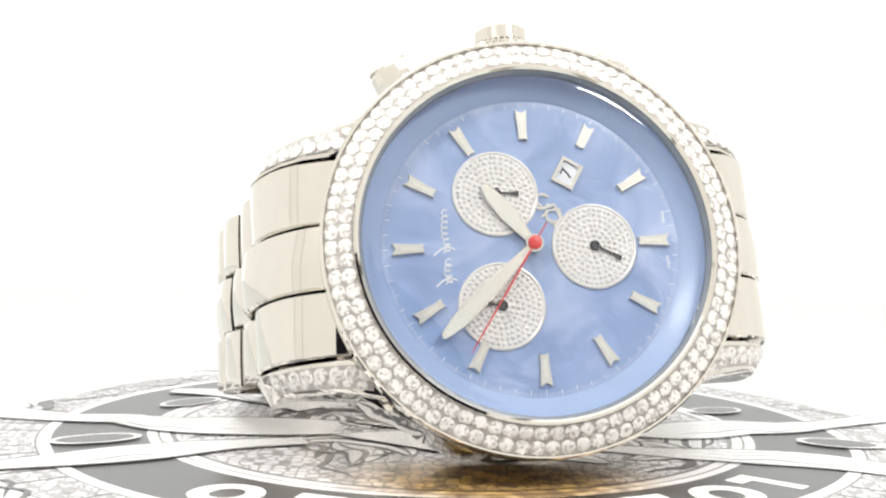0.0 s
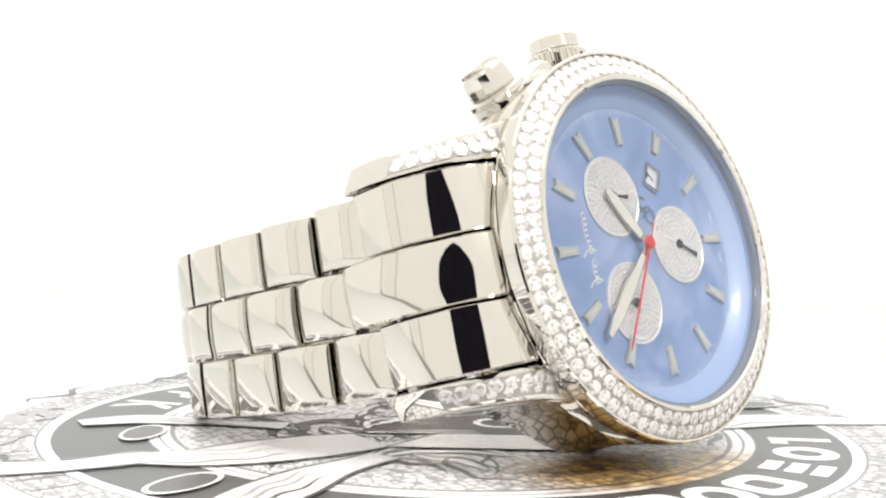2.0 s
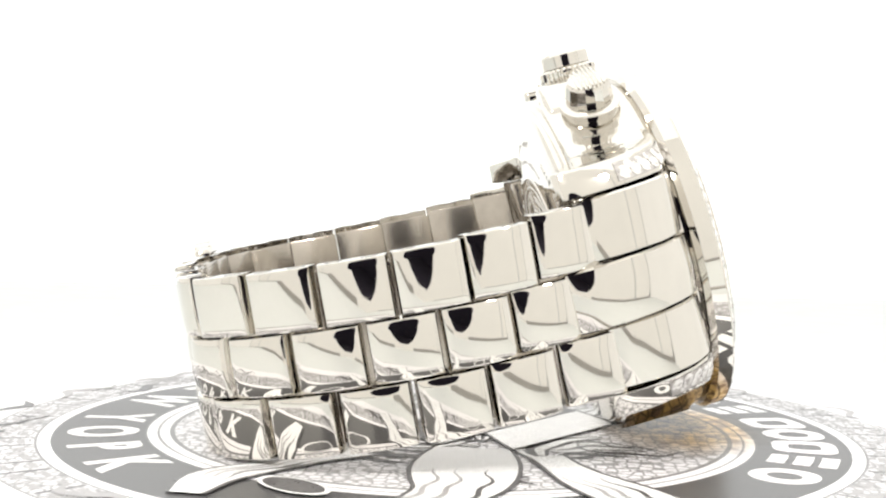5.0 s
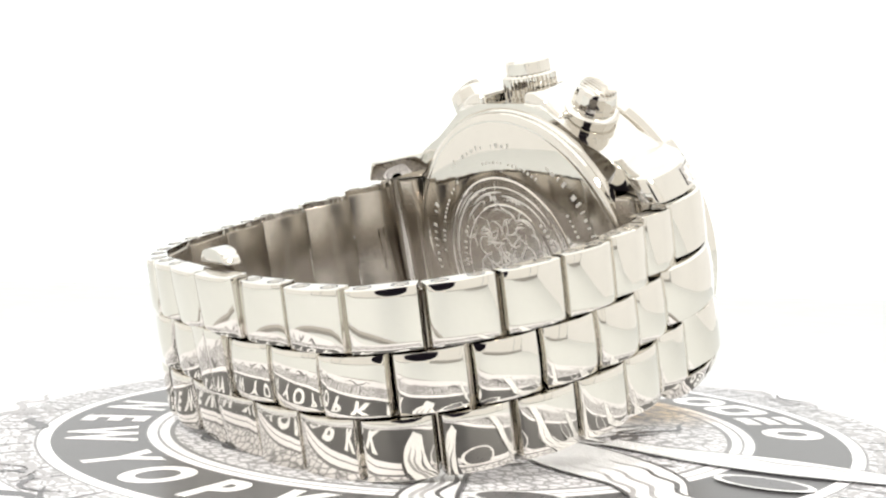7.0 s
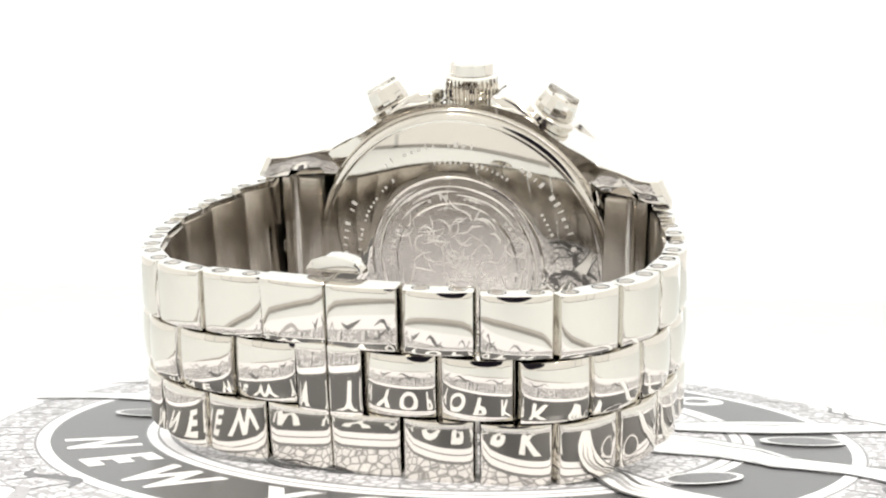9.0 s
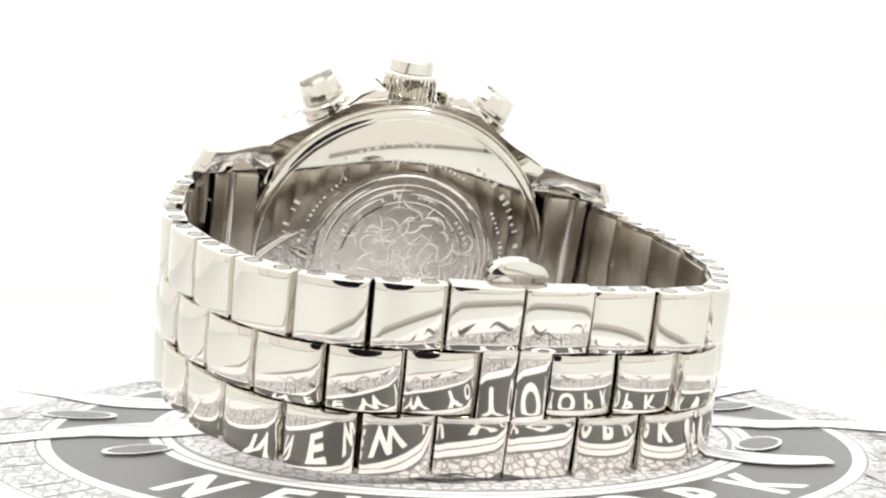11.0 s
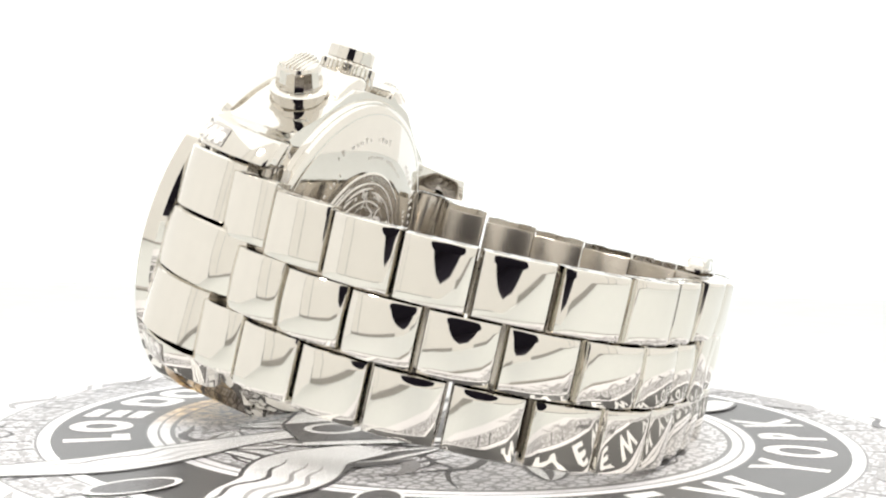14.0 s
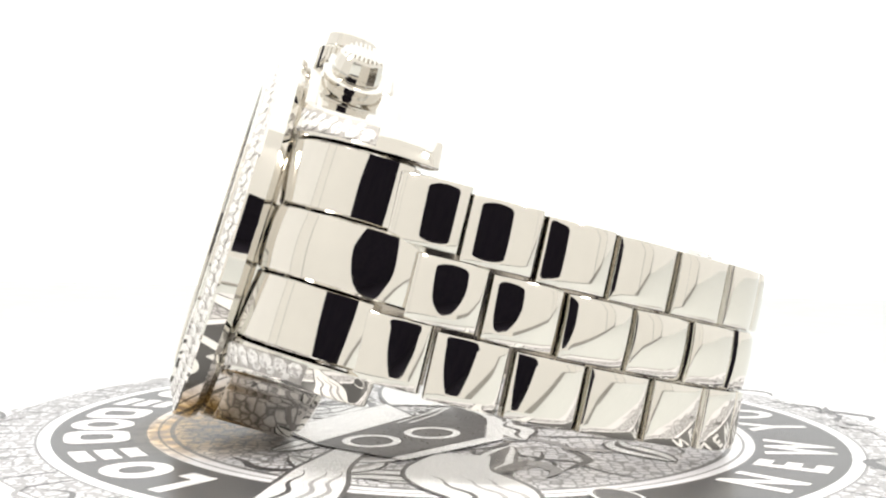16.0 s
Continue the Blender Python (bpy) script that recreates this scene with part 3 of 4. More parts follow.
def build_dial():
    dial = part("dial", lathe([(0, -0.9), (17.0, -0.9), (17.0, -0.6), (0, -0.6)], 128), DIAL_BLUE, watch, "blue mother-of-pearl dial", DIAL)
    part("rehaut", lathe([(17.0, -0.6), (17.15, -0.4), (19.35, 0.75), (19.45, 1.3), (19.7, 1.3), (19.7, -1.0), (17.0, -1.0)], 128, closed=True), REHAUT, watch, "pale blue sloped ring round the dial", DIAL)
    part("gasket", lathe([(19.3, 1.25), (19.28, 1.95), (19.7, 2.1), (19.7, 1.25)], 128, closed=True), GASKET, watch, "thin dark ring under the glass edge", DIAL)
    # minute track
    bm = bmesh.new()
    for k in range(300):
        t = 2 * math.pi * k / 300
        r0, r1, w = (16.2, 16.9, 0.05) if k % 5 == 0 else (16.5, 16.9, 0.03)
        c, s = math.cos(t), math.sin(t)
        bm.faces.new([bm.verts.new((r * c - q * s, r * s + q * c, -0.585)) for r, q in ((r0, -w), (r1, -w), (r1, w), (r0, w))])
    tagged(part("minute_track", bm, WHITE_PRINT, dial, "fine white printed minute track"), kind="stuff")
    # hour markers: forked steel batons
    shape = [(12.2, -0.5), (12.45, 0.0), (12.2, 0.5), (13.2, 0.46), (15.0, 0.6), (15.9, 0.7), (15.4, 0.0), (15.9, -0.7), (15.0, -0.6), (13.2, -0.46)]
    me = shared("hour_marker", prism(shape, -0.6, -0.15, 0.06, segments=1), MARKER)
    lum = shared("marker_inlay", prism([(12.9, -0.14), (12.9, 0.14), (14.9, 0.2), (14.9, -0.2)], -0.15, -0.12), LUME)
    for k in range(12):
        if k == 2:
            short = prism([(x if x > 13 else 13.0, y) for x, y in shape], -0.6, -0.15, 0.05, segments=1)
            mk = part("hour_marker", short, MARKER, dial, "", mm(0, 0, 0, 0, 0, 60))
        else:
            mk = place("hour_marker", me, dial, "", mm(0, 0, 0, 0, 0, 30 * k))
        place("marker_inlay", lum, mk)
    # three stone-paved counters
    rnd = random.Random(7)
    for x, y, ha, hl in ((-3.75, 6.05, -4, 2.6), (7.05, -0.4, -28, 3.3), (-4.1, -6.75, 170, 1.6)):
        sub = part("counter", lathe([(0, -0.6), (4.9, -0.6), (4.9, -0.36), (4.7, -0.3), (4.55, -0.4), (0, -0.42)], 64), PAVE_BED, watch, "round counter paved with tiny clear stones", DIAL @ mm(x, y, 0))
        bm = bmesh.new()
        for i in range(8):
            rr = 0.05 + i * 0.6
            cnt = max(1, int(2 * math.pi * rr / 0.62))
            for k in range(cnt):
                t = 2 * math.pi * (k + rnd.random() * 0.25) / cnt + i
                cx, cy = rr * math.cos(t), rr * math.sin(t)
                top = [bm.verts.new((cx + 0.14 * math.cos(u), cy + 0.14 * math.sin(u), -0.24 + rnd.uniform(-0.07, 0.07))) for u in (0.5 + rnd.random() + 2 * math.pi * j / 5 for j in range(5))]
                low = [bm.verts.new((cx + 0.29 * math.cos(u), cy + 0.29 * math.sin(u), -0.41)) for u in (0.5 + 2 * math.pi * j / 5 for j in range(5))]
                bm.faces.new(top)
                for j in range(5):
                    bm.faces.new((low[j], low[(j + 1) % 5], top[(j + 1) % 5], top[j]))
        tagged(part("pave_stones", bm, PAVE_STONE, sub, "tiny clear stones", sharp=5), kind="stuff")
        hand = prism([(-0.5, -0.16), (-0.5, 0.16), (hl * 0.6, 0.14), (hl, 0.3), (hl, -0.3), (hl * 0.6, -0.14)], -0.18, -0.1)
        h = part("counter_hand", hand, BLACK, sub, "small black counter hand", mm(0, 0, 0, 0, 0, ha))
        part("counter_hub", lathe([(0, -0.05), (0.5, -0.05), (0.6, -0.12), (0.6, -0.3)], 24), BLACK, sub)
    # date window
    dm = DIAL @ mm(4.75, 8.2, 0, 0, 0, 59)
    frame_bm = bmesh.new()
    o, i_ = (1.6, 1.35), (1.25, 1.0)
    ov = [frame_bm.verts.new((sx * o[0], sy * o[1], -0.25)) for sx, sy in ((-1, -1), (1, -1), (1, 1), (-1, 1))]
    iv = [frame_bm.verts.new((sx * i_[0], sy * i_[1], -0.25)) for sx, sy in ((-1, -1), (1, -1), (1, 1), (-1, 1))]
    od = [frame_bm.verts.new((v.co.x, v.co.y, -0.6)) for v in ov]
    idn = [frame_bm.verts.new((v.co.x, v.co.y, -0.6)) for v in iv]
    for k in range(4):
        q = (k + 1) % 4
        frame_bm.faces.new((ov[k], ov[q], iv[q], iv[k]))
        frame_bm.faces.new((ov[k], od[k], od[q], ov[q]))
        frame_bm.faces.new((iv[k], iv[q], idn[q], idn[k]))
    win = part("date_window", frame_bm, STEEL, watch, "steel-framed date window", dm)
    part("date_wheel", box(2.5, 2.0, 0.05, 0, (0, 0, -0.56)), WHITE_PRINT, win)
    cu = bpy.data.curves.new("numeral", "FONT")
    cu.body, cu.size, cu.align_x, cu.align_y = "7", 2.0 * MM, "CENTER", "CENTER"
    cu.extrude = 0.01 * MM
    tmp = new("numeral", cu)
    me = bpy.data.meshes.new_from_object(tmp)
    bpy.data.objects.remove(tmp)
    me.materials.append(BLACK)
    place("numeral", me, win, "black date numeral", mm(0, 0, -0.5))
    # printed marks: plain shapes
    def pen(bm, pts, w, z0, z1):
        for (x0, y0), (x1, y1) in zip(pts, pts[1:]):
            d = math.hypot(x1 - x0, y1 - y0) or 1
            ox, oy = -(y1 - y0) / d * w, (x1 - x0) / d * w
            prism([(x0 - ox, y0 - oy), (x1 - ox, y1 - oy), (x1 + ox, y1 + oy), (x0 + ox, y0 + oy)], z0, z1, bm=bm)
    bm = bmesh.new()
    for y0, y1, turns in ((-4.1, -1.3, 4.5), (-0.6, 4.3, 7.5)):
        pen(bm, [(-9.75 - 0.34 * math.cos(2 * math.pi * turns * u) + 0.1 * math.sin(9 * u), y0 + (y1 - y0) * u + 0.24 * math.sin(2 * math.pi * turns * u)) for u in (i / 70 for i in range(71))], 0.07, -0.6, -0.52)
        pen(bm, [(-11.2 + 2.4 * u, y0 - 0.2 + 0.9 * math.sin(2.4 * u)) for u in (i / 14 for i in range(15))], 0.1, -0.6, -0.52)
    part("printed_script", bm, WHITE_PRINT, dial, "thin white script mark as plain strokes")
    bm = bmesh.new()
    for cx, cy, r, start in ((1.5, 4.9, 0.95, 0.6), (2.75, 3.35, 0.95, 2.4)):
        pen(bm, [(cx + r * (1 - 0.25 * u) * math.cos(start + 5.4 * u), cy + r * (1 - 0.25 * u) * math.sin(start + 5.4 * u)) for u in (i / 20 for i in range(21))], 0.15, -0.6, -0.4)
    pen(bm, [(0.4, 5.5), (1.6, 4.2), (2.9, 4.6), (3.6, 2.5), (2.6, 2.1)], 0.14, -0.6, -0.42)
    pen(bm, [(1.3, 3.2), (2.2, 3.9), (3.6, 4.0)], 0.12, -0.6, -0.42)
    part("applied_emblem", bm, STEEL, dial, "applied steel emblem of two curls")
    for y0 in (2.1, -3.2):
        bm = bmesh.new()
        for k in range(6):
            prism([(15.35, y0 + k * 0.25), (15.7, y0 + k * 0.25), (15.7, y0 + k * 0.25 + 0.14), (15.35, y0 + k * 0.25 + 0.14)], -0.6, -0.58, bm=bm)
        part("printed_bar", bm, WHITE_PRINT, dial)
    # hands
    def hand(name, dx, dy, tail, w0, w1, z, mat, label):
        L, a = math.hypot(dx, dy), math.degrees(math.atan2(dy, dx))
        pts = [(-tail, -w0 * 0.7), (L * 0.1, -w0), (L * 0.5, -w1), (L * 0.82, -w1 * 0.9), (L * 0.97, -w1 * 0.5), (L, 0), (L * 0.97, w1 * 0.5), (L * 0.82, w1 * 0.9), (L * 0.5, w1), (L * 0.1, w0), (-tail, w0 * 0.7)]
        h = part(name, prism(pts, z, z + 0.18, 0.05, segments=1), STEEL if mat is LUME else mat, watch, label, DIAL @ mm(0, 0, 0, 0, 0, a))
        if mat is LUME:
            inl = [(L * 0.14, -w0 * 0.75), (L * 0.5, -w1 * 0.84), (L * 0.82, -w1 * 0.76), (L * 0.985, -w1 * 0.3), (L * 0.985, w1 * 0.3), (L * 0.82, w1 * 0.76), (L * 0.5, w1 * 0.84), (L * 0.14, w0 * 0.75)]
            part("lume_inlay", prism(inl, z + 0.18, z + 0.22), LUME, h)
        return h
    hand("hour_hand", -5.3, 6.9, 0.8, 0.5, 0.95, 0.05, LUME, "steel hour hand with cream inlay")
    hand("minute_hand", -11.2, -10.2, 0.8, 0.45, 0.92, 0.3, LUME, "steel minute hand with cream inlay")
    hand("second_hand", -8.3, -12.2, 2.8, 0.1, 0.09, 0.6, RED, "thin red seconds hand")
    part("hand_hub", lathe([(0, 0.98), (0.55, 0.95), (0.75, 0.85), (0.8, 0.55)], 32), RED, watch, "red hub of the hands", DIAL)
    part("hand_collar", lathe([(0, 0.54), (1.0, 0.54), (1.05, 0.3), (1.05, -0.5)], 32), STEEL, watch, "", DIAL)
    glass = part("crystal", lathe([(0, 2.3), (10, 2.29), (18.2, 2.26), (18.6, 2.24), (19.2, 2.12), (19.65, 1.85), (19.65, 1.4)], 128), CRYSTAL, watch, "clear domed watch glass", DIAL)
    glass.visible_shadow = False


def build_back():
    back = part("caseback", lathe([(22.1, -13.3), (21.9, -14.0), (21.4, -14.35), (20.9, -14.4), (0, -14.4)], 96), STEEL, watch, "polished steel screw-down case back", DIAL)
    part("back_plate", lathe([(21.2, -14.1), (20.95, -14.35), (20.6, -14.45), (14.0, -15.4), (13.5, -15.42), (0, -15.4)], 96), STEEL, back, "domed polished plate")
    med = part("medallion", lathe([(0, -15.5), (13.0, -15.5), (13.3, -15.3)], 96), STEEL_ENGRAVED, back, "engraved round medallion on the case back")
    for r in (12.7, 11.4, 8.9):
        part("engraved_line", lathe([(r, -15.51), (r + 0.16, -15.56), (r + 0.32, -15.51), (r + 0.3, -15.2), (r, -15.2)], 96, closed=True), STEEL, back)
    rnd = random.Random(9)
    # worn engraving: plain strokes round the back
    for r, n, size in ((17.0, 96, 1.1), (14.9, 120, 0.5), (9.7, 70, 0.6)):
        bm = bmesh.new()
        for k in range(n):
            if rnd.random() < 0.2 or math.sin(5.0 * 2 * math.pi * k / n + r) > 0.55:
                continue
            t = 2 * math.pi * k / n
            z = -15.53 if r < 13.5 else -14.45 - (20.6 - r - size / 2) / 6.6 * 0.95 - 0.03
            w, h = 0.16 + 0.5 * rnd.random() * size, size * (0.6 + 0.5 * rnd.random())
            c, s = math.cos(t), math.sin(t)
            prism([(q * c - p * s, q * s + p * c) for q, p in ((r, -w / 2), (r + h, -w / 2), (r + h, w / 2), (r, w / 2))], z - 0.02, z + 0.06, bm=bm)
        part("engraving", bm, FROSTED, back, "ring of worn engraved strokes")
    bm = bmesh.new()
    def groove(pts, w):
        """A raised cut with a sharp ridge along a line of points."""
        rows = []
        for i, (x, y) in enumerate(pts):
            x0, y0 = pts[max(i - 1, 0)]
            x1, y1 = pts[min(i + 1, len(pts) - 1)]
            d = math.hypot(x1 - x0, y1 - y0) or 1
            h = w * math.sin(math.pi * (i + 0.3) / (len(pts) - 0.4))
            ox, oy = -(y1 - y0) / d * h, (x1 - x0) / d * h
            rows.append([bm.verts.new(c) for c in ((x - ox, y - oy, -15.48), (x, y, -15.52 - 0.45 * abs(h)), (x + ox, y + oy, -15.48))])
        for p, q in zip(rows, rows[1:]):
            for j in (0, 1):
                bm.faces.new((p[j], p[j + 1], q[j + 1], q[j]))
    for k in range(120):
        a, r = rnd.random() * 6.28, 8.6 * math.sqrt(rnd.random())
        x, y, d = r * math.cos(a), r * math.sin(a), rnd.random() * 6.28
        bend, pts = rnd.uniform(-0.5, 0.5), [(x, y)]
        for i in range(rnd.randint(4, 10)):
            d += bend
            x, y = x + 0.55 * math.cos(d), y + 0.55 * math.sin(d)
            pts.append((x, y))
        if max(math.hypot(*q) for q in pts) < 12.6:
            groove(pts, 0.06 + 0.16 * rnd.random())
    for k in range(24):
        a, r, span = rnd.random() * 6.28, rnd.uniform(10.0, 12.2), rnd.uniform(0.3, 0.9)
        groove([(r * math.cos(a + span * i / 9), r * math.sin(a + span * i / 9)) for i in range(10)], 0.12 + 0.1 * rnd.random())
    tagged(part("relief", bm, FROSTED, back, "raised relief of cut curls and lines", sharp=5), kind="stuff")
    # lug bars and end pieces seen from behind
    for sx in (1, -1):
        part("spring_bar", lathe([(0.75, -11.4), (0.75, 11.4)], 16), STEEL, watch, "", DIAL @ mm(sx * 25.2, 0, -15.2, 90, 0, 0))
        part("end_tube", box(6.0, 22.6, 2.8, 0.4), STEEL_SATIN, watch, "", DIAL @ mm(sx * 24.4, 0, -13.7))


def build_crown():
    turn = DIAL @ mm(0, -0.7, -6.6, -90, 0, 0)
    bm = bmesh.new()
    n = 30
    rows = [(1.9, 20.0), (1.9, 23.6), (3.3, 23.6), (3.55, 24.0), (3.55, 26.6), (3.2, 27.0), (3.3, 27.05), (3.25, 28.6), (2.9, 28.95), (0, 29.15)]
    rings = []
    for i, (r, z) in enumerate(rows):
        if r == 0:
            rings.append([bm.verts.new((0, 0, z))])
            continue
        rings.append([bm.verts.new(((r + (0.32 if 2 <= i <= 4 and k % 4 in (0, 1) else 0)) * math.cos(2 * math.pi * k / (4 * n)), (r + (0.32 if 2 <= i <= 4 and k % 4 in (0, 1) else 0)) * math.sin(2 * math.pi * k / (4 * n)), z)) for k in range(4 * n)])
    for a, b in zip(rings, rings[1:]):
        for k in range(4 * n):
            q = (k + 1) % (4 * n)
            bm.faces.new((a[k], a[q], b[0]) if len(b) == 1 else (a[k], a[q], b[q], b[k]))
    part("crown", bm, STEEL, watch, "fluted steel winding crown", turn)
    for sx in (1, -1):
        m = DIAL @ mm(0, 0, -7.2, 0, 0, -sx * 30) @ mm(0, 0, 0, -90, 0, 0)
        p = part("pusher", lathe([(3.1, 17.0), (3.0, 21.8), (3.15, 22.1), (3.95, 22.3), (4.0, 22.8), (3.5, 23.05), (3.5, 23.6), (3.75, 23.75), (3.75, 24.3), (3.2, 24.6), (2.5, 24.7), (2.5, 25.6)], 48), STEEL, watch, "stepped steel chronograph pusher", m)
        cap = lathe([(2.5, 24.5), (3.0, 24.7), (3.05, 25.0), (2.95, 26.0), (2.75, 27.2), (2.45, 27.6), (1.6, 27.85), (0, 28.0)], 16)
        c = part("cap", cap, STEEL, p, "", None, 20)
        for k in range(-4, 5):
            half = math.sqrt(max(0.2, 2.5 ** 2 - (k * 0.54) ** 2))
            r = prism([(-half, k * 0.54 - 0.13), (half, k * 0.54 - 0.13), (half, k * 0.54 + 0.13), (-half, k * 0.54 + 0.13)], 27.3, 28.12 - 0.03 * k * k, 0.05, segments=1)
            part("grip_ridge", r, STEEL, c)


# bracelet: a loop of cushioned links in three rows
# bracelet line by its joints, from the clasp's seam to the lugs
HALF = {1: [(-0.5, -64.5), (7.4, -63.7), (15.4, -62.8), (23.0, -59.4), (28.6, -53.0), (32.0, -45.2), (34.2, -37.2), (34.4, -28.9), (33.2, -20.7), (30.6, -13.1)],
        -1: [(0.5, -64.5), (8.5, -64.1), (16.7, -63.1), (24.7, -60.8), (30.3, -54.5), (33.6, -46.5), (34.7, -38.0), (34.3, -29.7), (32.4, -21.7), (30.4, -13.7)]}
END_PIECE = [(30.7, -14.1), (30.5, -11.6), (29.8, -9.0), (28.2, -6.0), (25.4, -3.5), (20.8, -1.7)]
END_CENTRE = [(31.5, -17.6), (31.6, -15.0), (31.1, -12.2), (30.0, -9.2), (28.2, -6.2), (25.4, -3.5), (20.8, -1.6)]
PITCH = 8.1
BRACELET = DIAL @ mm(0, 0, -24, 5.77, 0.06, -1.61) @ mm(0, 0, 24)


def bracelet_sag(u):
    """The worn bracelet's offset, half width and lean of its joints; u runs from -1 to 1 between the lugs."""
    return (-0.59 + 0.73 * u - 2.25 * u ** 2 + 3.6 * u ** 4, 10.86 - 1.8 * abs(u) + 2.1 * u * u, radians(-0.32 - 0.08 * u - 0.34 * u * u - 4.75 * u ** 3))


def build_bracelet():
    line = {s: spline([Vector((s * x, 0, z)) for x, z in HALF[s]]) for s in (1, -1)}
    ends = {s: spline([Vector((s * x, 0, z)) for x, z in [(30.7, -14.4 if s > 0 else -15.3)] + END_PIECE[1:]]) for s in (1, -1)}
    centres = {s: spline([Vector((s * x, 0, z)) for x, z in [(31.4, -17.7 if s > 0 else -18.8)] + END_CENTRE[1:]]) for s in (1, -1)}
    joints = {s: [min(range(len(line[s][0])), key=lambda i: (line[s][0][i] - Vector((s * x, 0, z))).length) for x, z in HALF[s]] for s in (1, -1)}
    def at(s):
        side = 1 if s >= 0 else -1
        k = min(8, int(abs(s) / PITCH))
        r0, r1 = (line[side][1][joints[side][k + j]] for j in (0, 1))
        return along(line[side], r0 + (r1 - r0) * (abs(s) / PITCH - k))
    def seat(s0, s1, y):
        """The pose of a link between two places on the line, y across the band."""
        a, b = at(s0), at(s1)
        mid = (a + b) / 2
        t = (b - a).normalized()
        nrm = Vector((t.z, 0, -t.x))
        if nrm.dot(Vector((0, 0, -30)) - mid) > 0:
            nrm = -nrm
        yv = Vector((0, 1, 0))
        xv = yv.cross(nrm)
        onward = t if s1 > s0 else -t
        shift, half, lean = bracelet_sag((s0 + s1) / 2 / PITCH / 9)
        yy = y * half / 11.1
        o = mid + nrm * ((at((s0 + s1) / 2) - mid).length + 0.62 - 0.5 * abs((s0 + s1) / 18 / PITCH) ** 6) + onward * math.tan(lean) * yy + yv * (shift + yy)
        m = Matrix(((xv.x, 0, nrm.x, o.x * MM), (xv.y, 1, nrm.y, o.y * MM), (xv.z, 0, nrm.z, o.z * MM), (0, 0, 0, 1)))
        spin = -0.5 * lean * (1 if xv.dot(onward) > 0 else -1)
        return BRACELET @ m @ Matrix.Rotation(spin, 4, "Z") @ Matrix.Diagonal((1, half / 11.1, 1, 1)), (b - a).length
    H = 7.3
    outer_me = shared("link", link_mesh(PITCH - 0.45, H, 2.9, 0.72, 0.07, 0.3), STEEL)
    mid_me = shared("link", link_mesh(PITCH - 0.45, H - 0.1, 2.9, 0.72, 0.26, 0.3), STEEL)
    pin_me = shared("pin", lathe([(0, 0.05), (0.55, 0.05), (0.62, 0.0), (0.72, 0.0), (0.78, -0.3)], 14), STEEL_SATIN)
    pin_ring = shared("pin_seat", lathe([(0.8, -0.1), (0.8, 0.012), (1.0, 0.012), (1.0, -0.1)], 16), DARK_GAP)
    for row, y in ((1, 7.45), (-1, -7.45)):
        for k in list(range(1, 9)) + list(range(-8, 0)):
            s0, s1 = (k * PITCH, (k + 1) * PITCH) if k > 0 else ((k - 1) * PITCH, k * PITCH)
            m, _ = seat(s0, s1, y)
            lk = place("link", outer_me, watch, "polished steel outer bracelet link", m)
            for px in (-2.0, 2.0):
                place("pin", pin_me, lk, "", mm(px, row * (H / 2), -1.75, -90 * row, 0, 0))
                place("pin_seat", pin_ring, lk, "", mm(px, row * (H / 2), -1.75, -90 * row, 0, 0))
    for k in range(-9, 9):
        s0 = (k + 0.5) * PITCH
        s1 = s0 + PITCH
        if s1 > 9 * PITCH or s0 < -9 * PITCH:
            continue
        if s0 < 0 < s1:
            continue
        m, _ = seat(s0, s1, 0)
        place("link", mid_me, watch, "polished steel centre bracelet link", m)
    # folding clasp: two halves, each with a stem across the centre row
    for sgn in (1, -1):
        m = seat(0.0, sgn * PITCH, 0)[0] @ mm(0, 0, 0, 3, 0, 0)
        arm = PITCH - 0.25
        stem = 3.75
        # x runs along the chain; the stem lies on the side of the clasp's seam
        flip = (m.inverted() @ (BRACELET @ Vector((-0.0005, 0, -0.0645)))).x
        side = 1 if flip > 0 else -1
        bm = link_mesh(arm, H, 2.9, 0.35, 0.08)
        for v in bm.verts:
            v.co.y += 7.45
        b2 = link_mesh(arm, H, 2.9, 0.35, 0.08)
        for v in b2.verts:
            v.co.y -= 7.45
        b3 = link_mesh(stem, 8.4, 2.9, 0.12, 0.0, 0.12)
        for v in b3.verts:
            v.co.x += side * (arm / 2 - stem / 2)
            v.co.z -= 0.12
        half = part("clasp_half", b3, STEEL, watch, "polished steel half of the folding clasp", m)
        part("clasp_plate", bm, STEEL, half)
        part("clasp_plate", b2, STEEL, half)
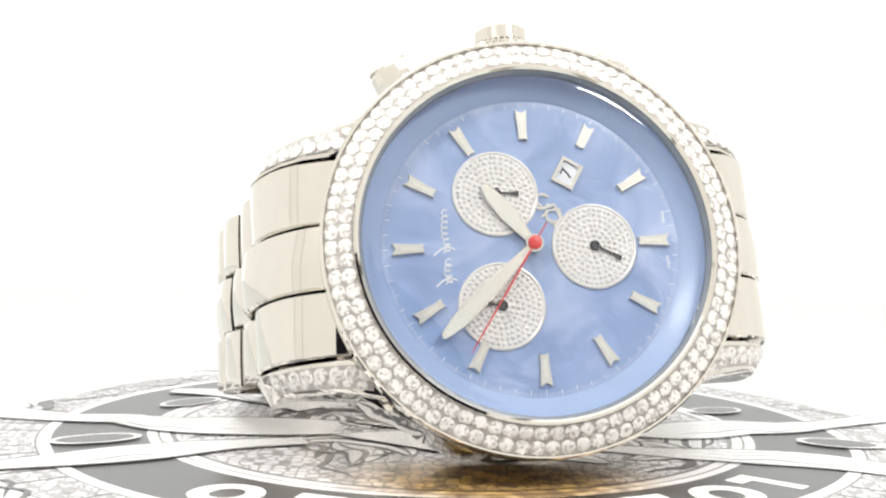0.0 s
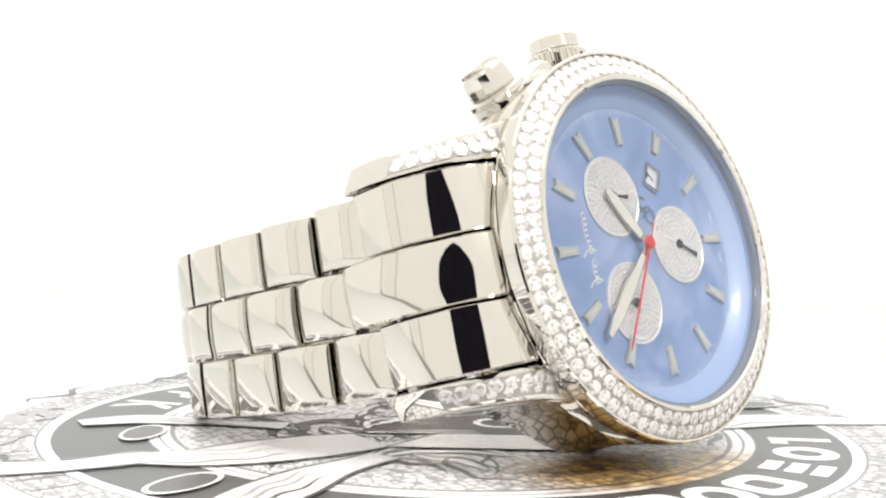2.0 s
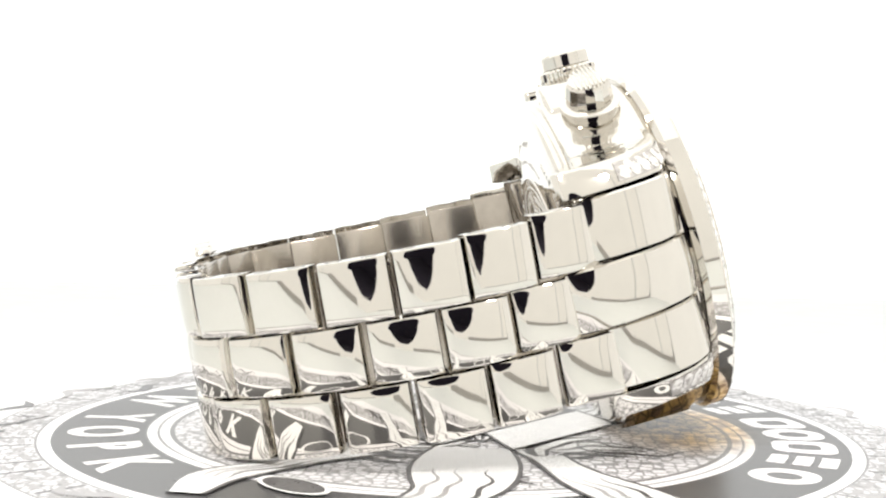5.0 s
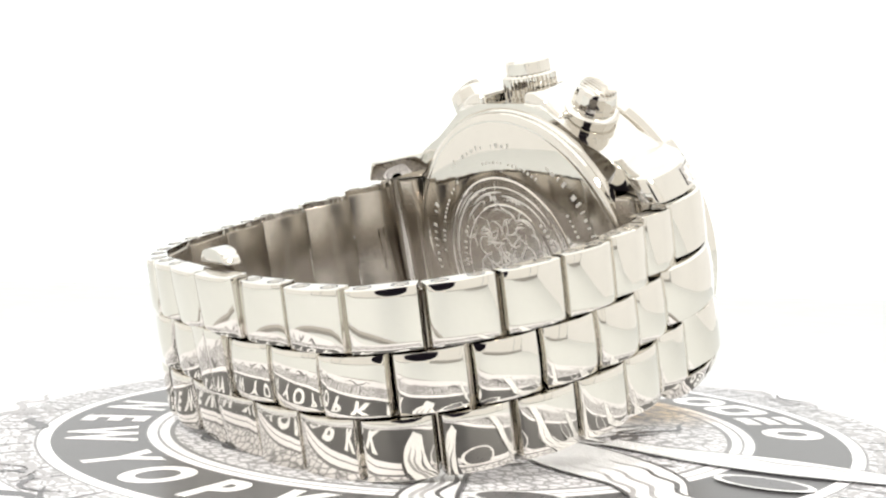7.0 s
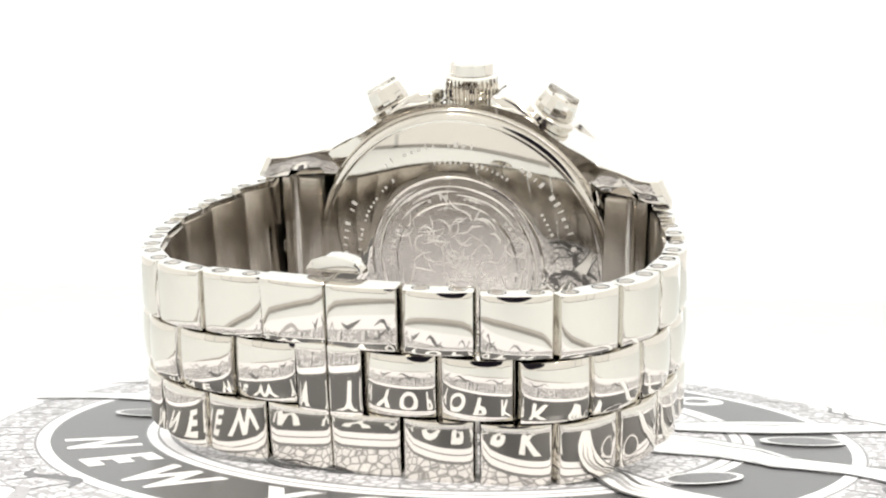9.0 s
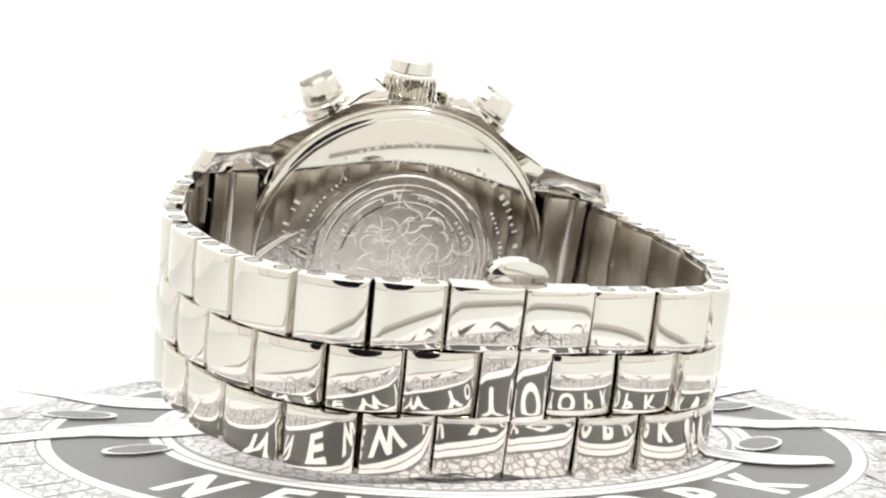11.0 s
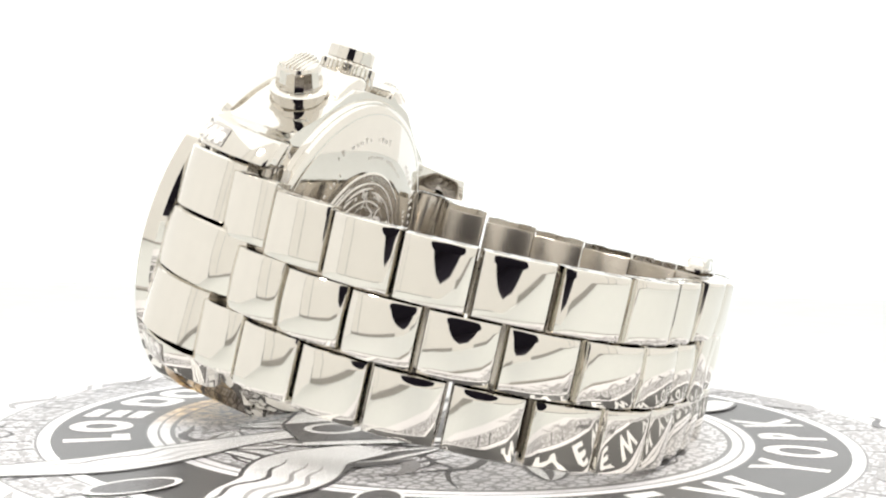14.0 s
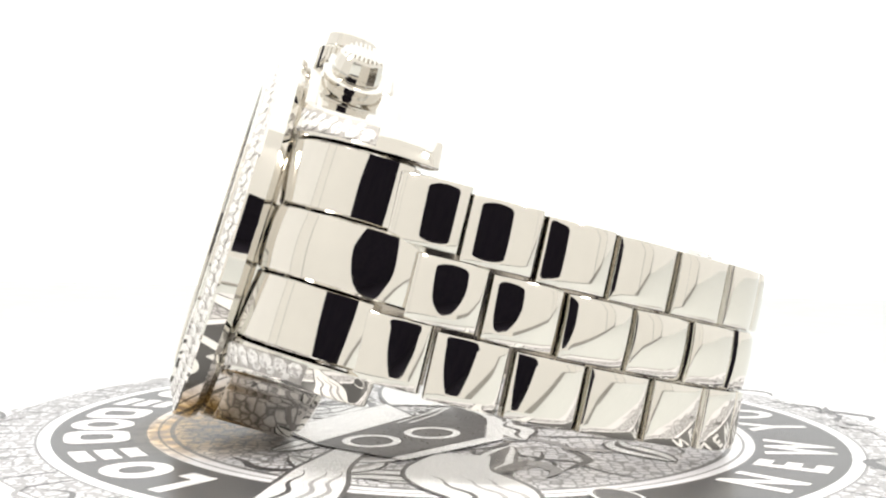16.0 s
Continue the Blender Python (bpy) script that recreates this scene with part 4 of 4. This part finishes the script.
    # end pieces between the lugs
    for sgn in (1, -1):
        for y, way, wid in ((7.45, ends, H), (-7.45, ends, H), (0.0, centres, H - 0.1)):
            bm = bmesh.new()
            n = 16
            rowsv = []
            total = way[sgn][1][-1]
            for i in range(n + 1):
                s = total * i / n
                p = along(way[sgn], s)
                q = along(way[sgn], min(total, s + 0.2)) - along(way[sgn], max(0, s - 0.2))
                q.normalize()
                nx, nz = -q.z * sgn, q.x * sgn
                nrm = Vector((nx, 0, nz))
                if nrm.x * sgn < 0:
                    nrm = -nrm
                rim = 0.3 if i in (0, n) else 0.0
                bulge = 0.12 * math.sin(math.pi * i / n) + (0.35 if y == 0 else 0.0)
                top = p + nrm * (bulge - rim)
                low = p - nrm * 2.6
                vs = []
                for f in (-1, -0.94, -0.5, 0, 0.5, 0.94, 1):
                    drop = (0.3 if abs(f) == 1 else 0.0) + 0.08 * f * f * (4.0 if y == 0 else 1)
                    c = top - nrm * drop
                    vs.append(bm.verts.new((c.x, y + f * wid / 2, c.z)))
                lw = [bm.verts.new((low.x, y + f * wid / 2, low.z)) for f in (-1, 1)]
                rowsv.append((vs, lw))
            for (a, al), (b, bl) in zip(rowsv, rowsv[1:]):
                for j in range(6):
                    bm.faces.new((a[j], a[j + 1], b[j + 1], b[j]))
                bm.faces.new((a[0], b[0], bl[0], al[0]))
                bm.faces.new((a[-1], al[1], bl[1], b[-1]))
                bm.faces.new((al[0], bl[0], bl[1], al[1]))
            for vs, lw in (rowsv[0], rowsv[-1]):
                bm.faces.new(vs + [lw[1], lw[0]])
            part("end_link", bm, STEEL, watch, "polished steel end link between the lugs", DIAL)
    # inner band of hinge pieces that carries the rows
    for k in range(-9, 9):
        s0 = k * PITCH
        m, w = seat(s0 + 0.3, s0 + PITCH - 0.3, 0)
        b = box(w, 20.6, 1.0, 0.2, (0, 0, -2.75))
        part("hinge", b, STEEL_SATIN, watch, "", m)
    # push piece of the clasp on the upper edge
    prof = [(3.35 * math.cos(math.pi * k / 16), 1.9 * math.sin(math.pi * k / 16)) for k in range(17)]
    btn = prism(prof, -1.1, 1.1, 0.35)
    m, _ = seat(-1.2, 1.2, 0)
    part("clasp_button", btn, STEEL, watch, "rounded steel push piece of the clasp", m @ mm(0, 11.6, -3.6))


build_case()
build_bezel()
build_dial()
build_back()
build_crown()
build_bracelet()


# ---- movement ----
def motions():
    rows = [(k * 0.5, pose(0, 0, 0, 0, 0, DEG_PER_SECOND * k * 0.5)) for k in range(33)]
    walk(watch, rows)
    walk(turntable, rows)


motions()
